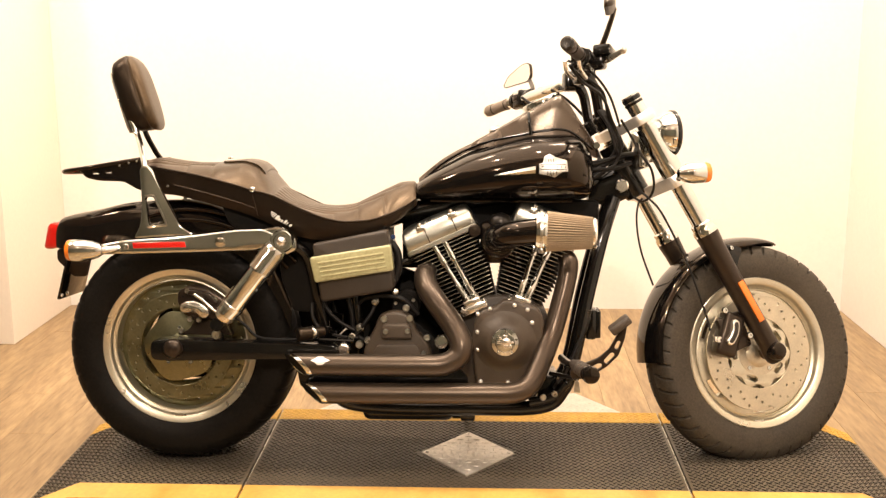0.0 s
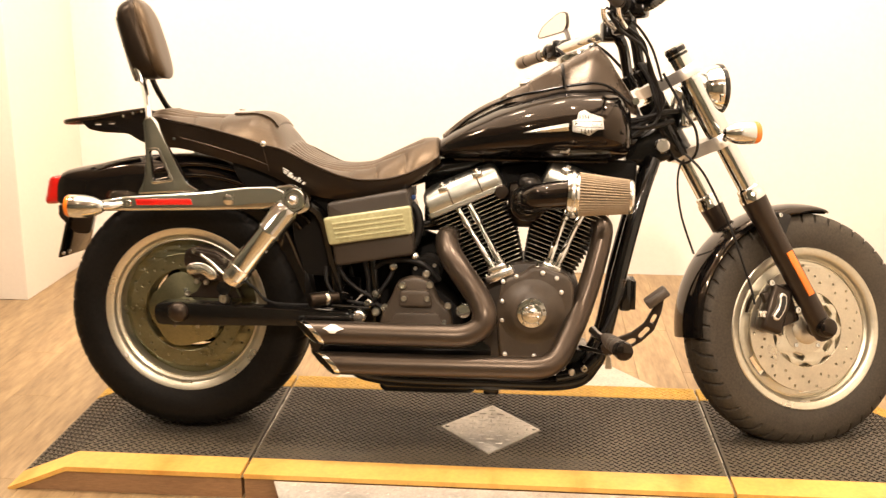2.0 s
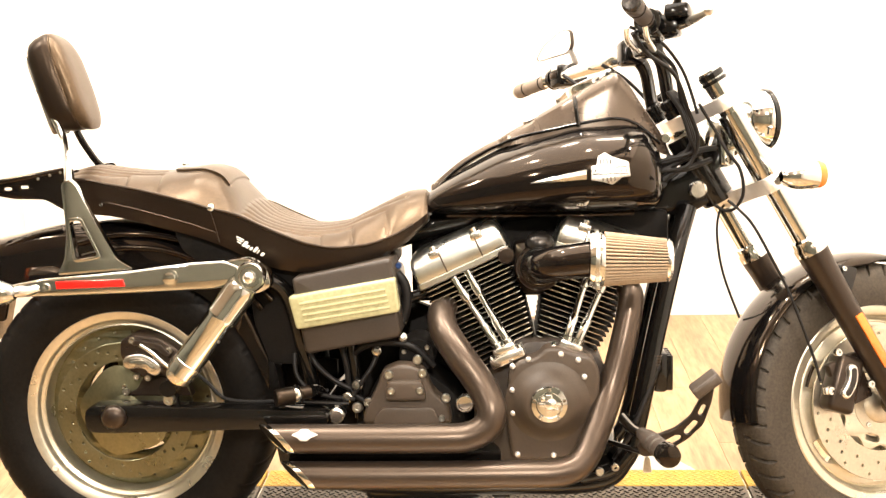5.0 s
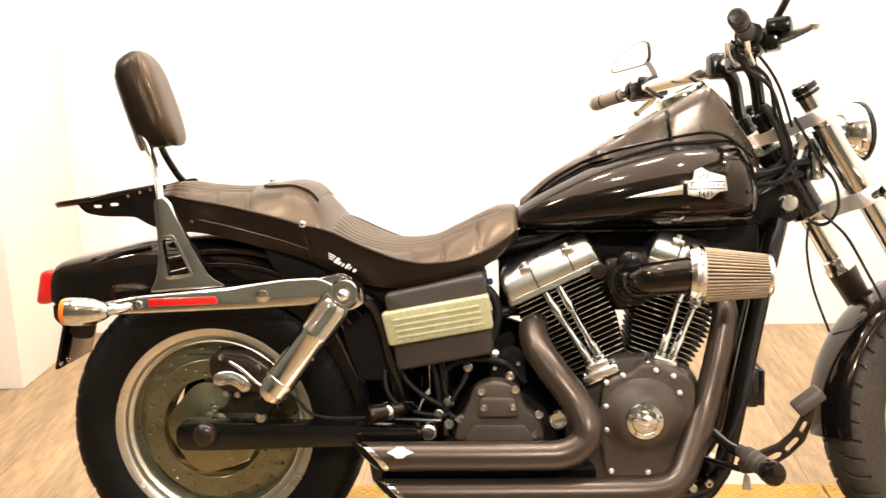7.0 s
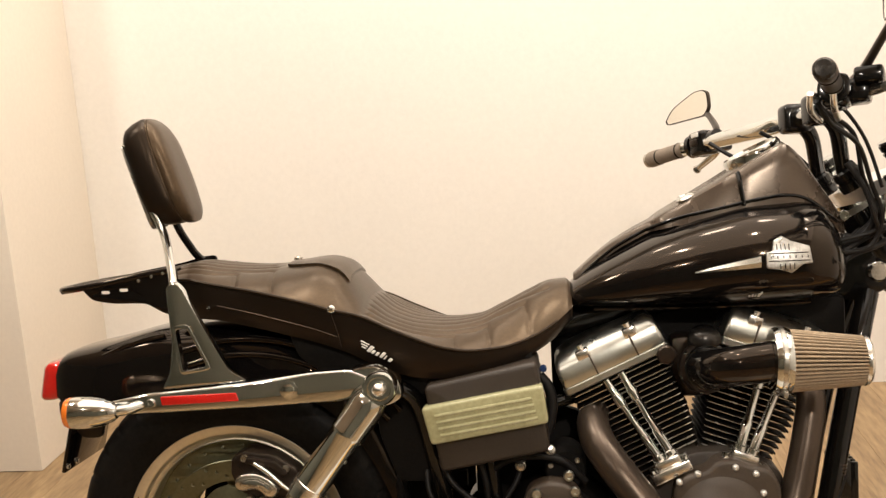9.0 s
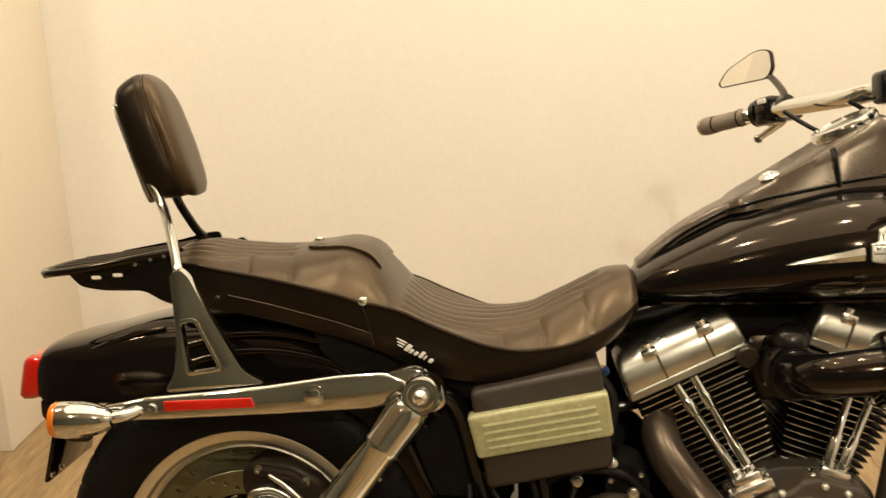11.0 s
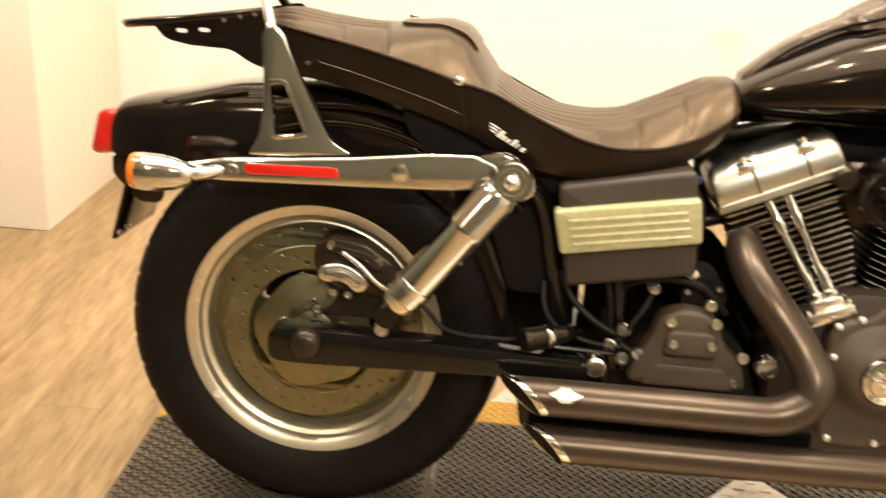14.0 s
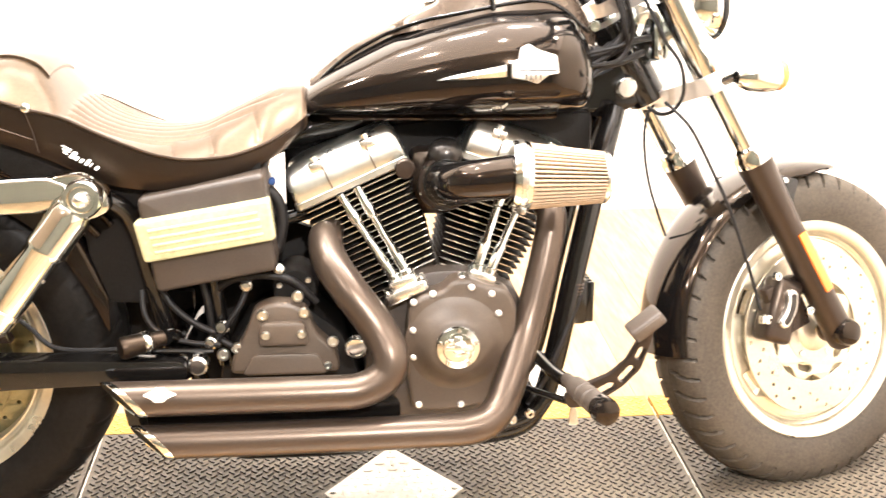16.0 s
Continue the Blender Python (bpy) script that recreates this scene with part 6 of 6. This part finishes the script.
def clamp(name, s, h, material, label):
    ring = [(-0.150, -0.030), (-0.145, 0.030), (-0.09, 0.038), (-0.04, 0.010), (0.04, 0.010), (0.09, 0.038), (0.145, 0.030), (0.150, -0.030), (0.10, -0.036), (0.05, -0.060), (-0.05, -0.060), (-0.10, -0.036)]
    pts = rounded(ring, 0.018, 4)
    bm = loft([[at_fork(s + z, yy * k, aa + 0.010) for yy, aa in pts] for z, k in ((0, 0.985), (0.003, 1), (h - 0.003, 1), (h, 0.985))])
    return strap(name, turned(bm), material, label)


lowc = clamp("lower_triple_clamp", 0.524, 0.032, BOLTALU, "polished lower triple clamp")
clamp("upper_triple_clamp", 0.716, 0.028, BOLTALU, "polished upper triple clamp")
for yy in (-0.115, 0.115):
    part("pinch_bolt", turned(bolt(at_fork(0.538, yy).x + 0.045, yy, at_fork(0.538, yy).z + 0.02, 0.007, 0.012, (0.8, 0, 0.5))), CHROME, lowc)

# front fender
rings = []
for k in range(37):
    a = mix(radians(72), radians(184), k / 36)
    ease = min(1.0, k / 7.0)
    R_, w_ = 0.325 + 0.004 * math.sin(math.pi * k / 36), mix(0.010, 0.072, ease ** 0.6)
    depth = mix(0.004, 0.028, ease)
    prof_ = [(math.sin(radians(q)), math.cos(radians(q)) - 1.0) for q in (-90, -78, -66, -54, -42, -30, -18, -6, 6, 18, 30, 42, 54, 66, 78, 90)]
    def at_(u, d, inset):
        r = R_ + d * depth - inset
        return Vector((FA.x + r * math.cos(a), u * (w_ - inset), FA.z + r * math.sin(a)))
    rings.append([at_(u, d, 0) for u, d in prof_] + [at_(u, d, 0.0035) for u, d in reversed(prof_)])
ff = strap("front_fender", turned(loft(rings)), PAINT, "gloss black front fender")
for side in (-1, 1):
    br = [(FA.x - 0.115, 0.500), (FA.x - 0.150, 0.545), (FA.x - 0.10, 0.585), (FA.x - 0.055, 0.575), (FA.x - 0.075, 0.52)]
    part("fender_bracket", turned(plate(rounded([(x, z - 0.004) for x, z in br], 0.01), 0.084 * side - 0.006, 0.084 * side + 0.006, (), 0.002)), BLACKMETAL, ff)
    for dx, dz in ((-0.135, 0.535), (-0.09, 0.57), (-0.10, 0.515)):
        part("fender_bolt", turned(bolt(FA.x + dx, 0.084 * side + 0.006 * side, dz, 0.006, 0.006, (0, side, 0))), CHROME, ff)

# twin headlamps
for yy in (-0.088, 0.088):
    hc = Vector((0.492, yy + 0.036, 0.889))
    hd = Vector((1, 0, 0.06)).normalized()
    hl = strap("headlamp", bar_turned(lathe([(0.0, 0.0), (0.022, 0.002), (0.038, 0.009), (0.049, 0.020), (0.0555, 0.034), (0.0585, 0.046), (0.0585, 0.050)], hc, hd, 40, False)), CHROME, "chrome bullet headlamp")
    part("headlamp_rim", bar_turned(lathe([(0.058, 0.048), (0.0615, 0.050), (0.0615, 0.058), (0.057, 0.062), (0.053, 0.062), (0.053, 0.050)], hc, hd, 40, False)), BLACKMETAL, hl, "black headlamp ring")
    part("headlamp_lens", bar_turned(lathe([(0.0535, 0.057), (0.04, 0.063), (0.02, 0.066), (0.0, 0.067)], hc, hd, 40)), GLASS, hl)
    part("reflector_bowl", bar_turned(lathe([(0.053, 0.053), (0.047, 0.040), (0.03, 0.024), (0.0, 0.018)], hc, hd, 32)), ALU, hl)
strap("headlamp_bracket", bar_turned(merge(tube([(0.495, -0.045, 0.85), (0.495, 0.036, 0.835), (0.495, 0.115, 0.85)], 0.010, 12), block((0.465, -0.01, 0.80), (0.50, 0.08, 0.89), 0.01))), CHROME, "chrome headlamp bracket")
for side in (-1, 1):
    sc = Vector((0.488, 0.240 * side + 0.009, 0.762))
    sig = strap("front_turn_signal", bar_turned(lathe([(0.0, 0.0), (0.010, 0.001), (0.017, 0.008), (0.0235, 0.022), (0.027, 0.040), (0.0275, 0.062), (0.026, 0.070), (0.0, 0.070)], sc, (1, 0, 0.06), 32)), CHROME, "chrome bullet turn signal")
    part("amber_lens", bar_turned(lathe([(0.0262, 0.069), (0.0268, 0.076), (0.024, 0.083), (0.013, 0.087), (0.0, 0.088)], sc, (1, 0, 0.06), 32)), AMBER, sig, "amber turn signal lens")
    part("signal_stem", bar_turned(tube([(0.500, 0.245 * side + 0.009, 0.764), (0.515, 0.20 * side + 0.012, 0.764), (0.53, 0.150 * side + 0.015, 0.760)], 0.008, 10)), BLACKMETAL, sig)

# handlebar
def grip_points(side):
    """Grip end, grip start and switch housing of one side."""
    if side < 0:
        return Vector((0.165, -0.352, 1.058)), Vector((0.222, -0.262, 1.050)), Vector((0.244, -0.226, 1.046))
    return Vector((0.160, 0.505, 1.032)), Vector((0.203, 0.399, 1.040)), Vector((0.227, 0.353, 1.044))


BC = Vector((0.300, 0, 1.046))
bar_pts = [grip_points(-1)[1], grip_points(-1)[2], (0.275, -0.150, 1.044), (0.294, -0.09, 1.046), (0.299, -0.04, 1.046), BC, (0.299, 0.04, 1.046), (0.292, 0.09, 1.044), (0.268, 0.150, 1.040), grip_points(1)[2], grip_points(1)[1]]
bar = strap("handlebar", bar_turned(tube(bar_pts, 0.0162, 18, 6)), CHROME, "chrome handlebar")
for side in (-1, 1):
    foot = at_fork(0.764, 0.050 * side + 0.035, -0.055)
    part("riser", bar_turned(tube([foot, foot + Vector((-0.012, 0, 0.03)), Vector((0.328, 0.050 * side, 1.010)), Vector((0.303, 0.050 * side, 1.043))], [0.016, 0.014, 0.014, 0.017], 18)), BLACKMETAL, bar, "black pullback riser")
    part("riser_base", bar_turned(lathe([(0.021, -0.012), (0.022, -0.008), (0.022, 0.004), (0.019, 0.006), (0.019, 0.009), (0.022, 0.011), (0.022, 0.024), (0.018, 0.028), (0, 0.028)], foot, UP, 24)), BLACKMETAL, bar, "black knurled riser base")
    part("riser_clamp", bar_turned(block((0.272, 0.028 * side if side > 0 else 0.072 * side, 1.018), (0.328, 0.072 * side if side > 0 else 0.028 * side, 1.072), 0.010, 3)), BLACKMETAL, bar)
    gx1, gx0, hs = grip_points(side)
    gd = (gx1 - gx0).normalized()
    gl = (gx1 - gx0).length
    grip = strap("grip", bar_turned(lathe([(0.0150, 0.0), (0.0164, 0.002), (0.0164, gl - 0.025), (0.0182, gl - 0.022), (0.0182, gl - 0.004), (0.016, gl), (0.0, gl)], gx0, gd, 24)), GRIPRUBBER if side > 0 else PEGRUBBER, "brown-grey rubber grip")
    part("grip_end", bar_turned(lathe([(0.0170, gl - 0.001), (0.0170, gl + 0.005), (0.013, gl + 0.009), (0, gl + 0.010)], gx0, gd, 24)), STEEL if side > 0 else SATINDARK, grip)
    for d in (0.012, gl - 0.035):
        part("grip_band", bar_turned(lathe([(0.0168, d), (0.0176, d + 0.001), (0.0176, d + 0.003), (0.0168, d + 0.004)], gx0, gd, 24)), RUBBER, grip)
    hm = Matrix.Translation(hs) @ gd.to_track_quat("Y", "Z").to_matrix().to_4x4()
    if side < 0:
        hm = hm @ Matrix.Diagonal((-1, 1, 1, 1))
    sw = strap("switch_housing", bar_turned(block((-0.022, -0.030, -0.026), (0.022, 0.020, 0.026), 0.009, 3, hm)), BLACKMETAL, "black switch housing")
    part("clamp_ring", bar_turned(lathe([(0.020, 0.018), (0.025, 0.019), (0.025, 0.030), (0.020, 0.031)], hs, gd, 24)), BLACKMETAL, sw)
    part("clamp_ring", bar_turned(lathe([(0.018, -0.052), (0.022, -0.051), (0.022, -0.036), (0.018, -0.035)], hs, gd, 24)), BLACKMETAL, sw)
    part("switch_button", bar_turned(block((-0.028, -0.012, -0.006), (-0.020, 0.008, 0.008), 0.002, 2, hm)), SATIN, sw)
    part("switch_button", bar_turned(block((-0.026, -0.016, 0.012), (-0.018, 0.004, 0.022), 0.002, 2, hm)), WHITEPRINT, sw)
    ball = Vector((0.300, -0.362, 1.044)) if side < 0 else Vector((0.246, 0.444, 1.000))
    root_ = hs + Vector((0.034, 0.004 * side, -0.006))
    lv = [root_, mix(root_, ball, 0.3) + Vector((0.010, 0, 0.0)), mix(root_, ball, 0.65) + Vector((0.006, 0, 0)), ball]
    lever = strap("brake_lever" if side < 0 else "clutch_lever", bar_turned(merge(tube(lv, [0.010, 0.0085, 0.0075, 0.006], 12), lathe([(0.0, -0.010), (0.007, -0.006), (0.0095, 0.0), (0.007, 0.006), (0.0, 0.010)], ball, ball - root_, 14))), STEEL, "polished lever with a ball end")
    part("lever_perch", bar_turned(block((0.010, -0.040, -0.020), (0.052, 0.012, 0.018), 0.008, 2, hm)), BLACKMETAL, lever)
    if side < 0:
        part("fluid_reservoir", bar_turned(block((0.030, -0.035, 0.004), (0.075, 0.030, 0.030), 0.006, 2, hm)), BLACKMETAL, lever)
    mc = Vector((0.246, -0.405, 1.150)) if side < 0 else Vector((0.2585, 0.516, 1.147))
    mir_pts = rounded([(-0.057, -0.018), (-0.052, -0.027), (0.045, -0.026), (0.055, -0.008), (0.050, 0.032), (0.020, 0.036), (-0.040, 0.008)], 0.016, 6)
    nrm = Vector((-0.93, 0.36, 0.06)).normalized() if side < 0 else Vector((-0.937, -0.35, 0.06)).normalized()
    ez = Vector((0, 0, 1))
    exv = ez.cross(nrm).normalized()
    ez = nrm.cross(exv)
    def place(a, b, d):
        return mc + exv * (a * side * (1.0 if side < 0 else 1.38)) + ez * b + nrm * d
    shell = loft([[place(a * k, b * k, d) for a, b in mir_pts] for d, k in ((-0.020, 0.55), (-0.014, 0.85), (-0.004, 1.0), (0.003, 1.0), (0.0035, 0.95), (0.0015, 0.94))])
    mir = strap("mirror", bar_turned(shell), SATIN, "teardrop mirror in a dark shell")
    part("mirror_glass", bar_turned(loft([[place(a * 0.945, b * 0.945, d) for a, b in mir_pts] for d in (0.0016, 0.0026)])), MIRROR, mir)
    arm_top = mc + exv * (0.030 * side) - nrm * 0.016 + Vector((0, 0, -0.012))
    part("mirror_arm", bar_turned(tube([hs + Vector((0.026, 0.004 * side, 0.012)), hs + Vector((0.042, 0.020 * side, 0.035)), mix(hs + Vector((0.05, 0.04 * side, 0.06)), arm_top, 0.55), arm_top], [0.009, 0.0075, 0.0065, 0.006], 12)), SATIN, mir)

# hoses and cables
def cable(pts, r=0.0042, label="black control cable", steer=True):
    bm = tube(pts, r, 8, 10)
    strap("control_cable", bar_turned(bm) if steer else bm, CABLE, label)


cable([(0.215, -0.225, 1.035), (0.26, -0.17, 1.02), (0.33, -0.11, 0.99), (0.36, -0.07, 0.93), (0.385, -0.055, 0.86), (0.37, -0.04, 0.82), (0.32, -0.03, 0.805)])
cable([(0.205, -0.235, 1.030), (0.25, -0.19, 1.00), (0.32, -0.14, 0.97), (0.365, -0.09, 0.91), (0.395, -0.065, 0.85), (0.38, -0.045, 0.80), (0.32, -0.05, 0.79)])
cable([(0.20, -0.24, 1.04), (0.28, -0.17, 1.03), (0.35, -0.11, 0.98), (0.385, -0.09, 0.90)], 0.0034, "black front brake hose")
cable([(0.20, 0.235, 1.03), (0.25, 0.19, 0.985), (0.33, 0.12, 0.94), (0.37, 0.08, 0.87), (0.38, 0.06, 0.80), (0.33, 0.06, 0.74)])
cable([(0.405, -0.10, 0.93), (0.440, -0.09, 0.875), (0.461, -0.09, 0.837), (0.488, -0.09, 0.800), (0.497, -0.085, 0.753), (0.487, -0.07, 0.722), (0.470, -0.05, 0.712), (0.452, -0.03, 0.722)], 0.0034, "black brake hose looped at the neck", False)
cable([(0.470, -0.07, 0.735), (0.490, -0.085, 0.716), (0.516, -0.09, 0.686), (0.551, -0.095, 0.622), (0.588, -0.10, 0.547), (0.635, -0.105, 0.423), (0.650, -0.11, 0.37)], 0.0030, "black front brake hose", False)
cable([(0.490, 0.05, 0.72), (0.475, 0.05, 0.697), (0.472, 0.05, 0.645), (0.486, 0.05, 0.566), (0.521, 0.05, 0.471)], 0.0028, "thin black speed sensor cable", False)
cable([(0.425, -0.01, 0.83), (0.39, -0.03, 0.82), (0.36, -0.045, 0.805), (0.33, -0.055, 0.79)], 0.007, "black wiring sleeve", False)
cable([(0.445, -0.01, 0.815), (0.40, -0.04, 0.802), (0.36, -0.055, 0.792), (0.33, -0.065, 0.77)], 0.006, "black wiring sleeve", False)
cable([(0.455, -0.01, 0.84), (0.41, -0.045, 0.835), (0.38, -0.045, 0.82), (0.35, -0.04, 0.825)], 0.006, "black wiring sleeve", False)
cable([(0.25, 0.10, 1.03), (0.30, 0.10, 1.0), (0.345, 0.09, 0.95), (0.36, 0.07, 0.90)], 0.004)
strap("throttle_cable_end", tube([(0.243, -0.275, 1.071), (0.249, -0.248, 1.046), (0.275, -0.200, 1.029)], 0.0055, 10), ALU, "polished throttle cable end")
strap("throttle_cable_end", tube([(0.275, -0.285, 1.078), (0.283, -0.258, 1.049), (0.301, -0.210, 1.031)], 0.0055, 10), ALU, "polished throttle cable end")
for k in range(6):
    z = 0.012 * k
    cable([(0.345 + 0.004 * k, -0.085 + 0.010 * k, 0.955), (0.372 + 0.003 * k, -0.085 + 0.014 * k, 0.915 + z * 0.3), (0.392 + 0.006 * k, -0.080 + 0.02 * k, 0.860), (0.400 - 0.004 * k, -0.060 + 0.015 * k, 0.835 - z * 0.3), (0.360, -0.055 + 0.01 * k, 0.822 - z * 0.7), (0.318, -0.062 + 0.01 * k, 0.815 - z * 0.7)], 0.0040 + 0.0008 * (k % 3), "black wiring bundle at the neck", False)

# ---- floor planks, last ----
rng = random.Random(7)
plank_meshes = {}
W_, L_ = 0.145, 1.22


def plank_mesh(w, l):
    key = (round(w, 3), round(l, 3))
    if key not in plank_meshes:
        bm = bmesh.new()
        g = 0.0003
        lo = [bm.verts.new((x, y, 0.0)) for x, y in ((g, g), (w - g, g), (w - g, l - g), (g, l - g))]
        md = [bm.verts.new((v.co.x, v.co.y, 0.0032)) for v in lo]
        hi = [bm.verts.new((x, y, 0.004)) for x, y in ((g + 0.0007, g + 0.0007), (w - g - 0.0007, g + 0.0007), (w - g - 0.0007, l - g - 0.0007), (g + 0.0007, l - g - 0.0007))]
        for a, b in ((lo, md), (md, hi)):
            for i in range(4):
                bm.faces.new((a[i], a[(i + 1) % 4], b[(i + 1) % 4], b[i]))
        bm.faces.new(hi)
        plank_meshes[key] = mesh_of("plank", bm, WOOD)
    return plank_meshes[key]


cols = int(round((1.61 + 4.60) / W_))
for i in range(cols):
    x = 1.61 - (i + 1) * W_
    y, top = -4.6, 1.185 if x + W_ < -1.816 else 1.79
    first = 0.3 + rng.random() * (L_ - 0.3)
    while y < top - 0.02:
        l = min(first if y == -4.6 else L_, top - y)
        ob = new("plank", plank_mesh(W_, l))
        ob.location = (x, y, FLOOR - 0.004)
        ob.parent = floor
        y += l
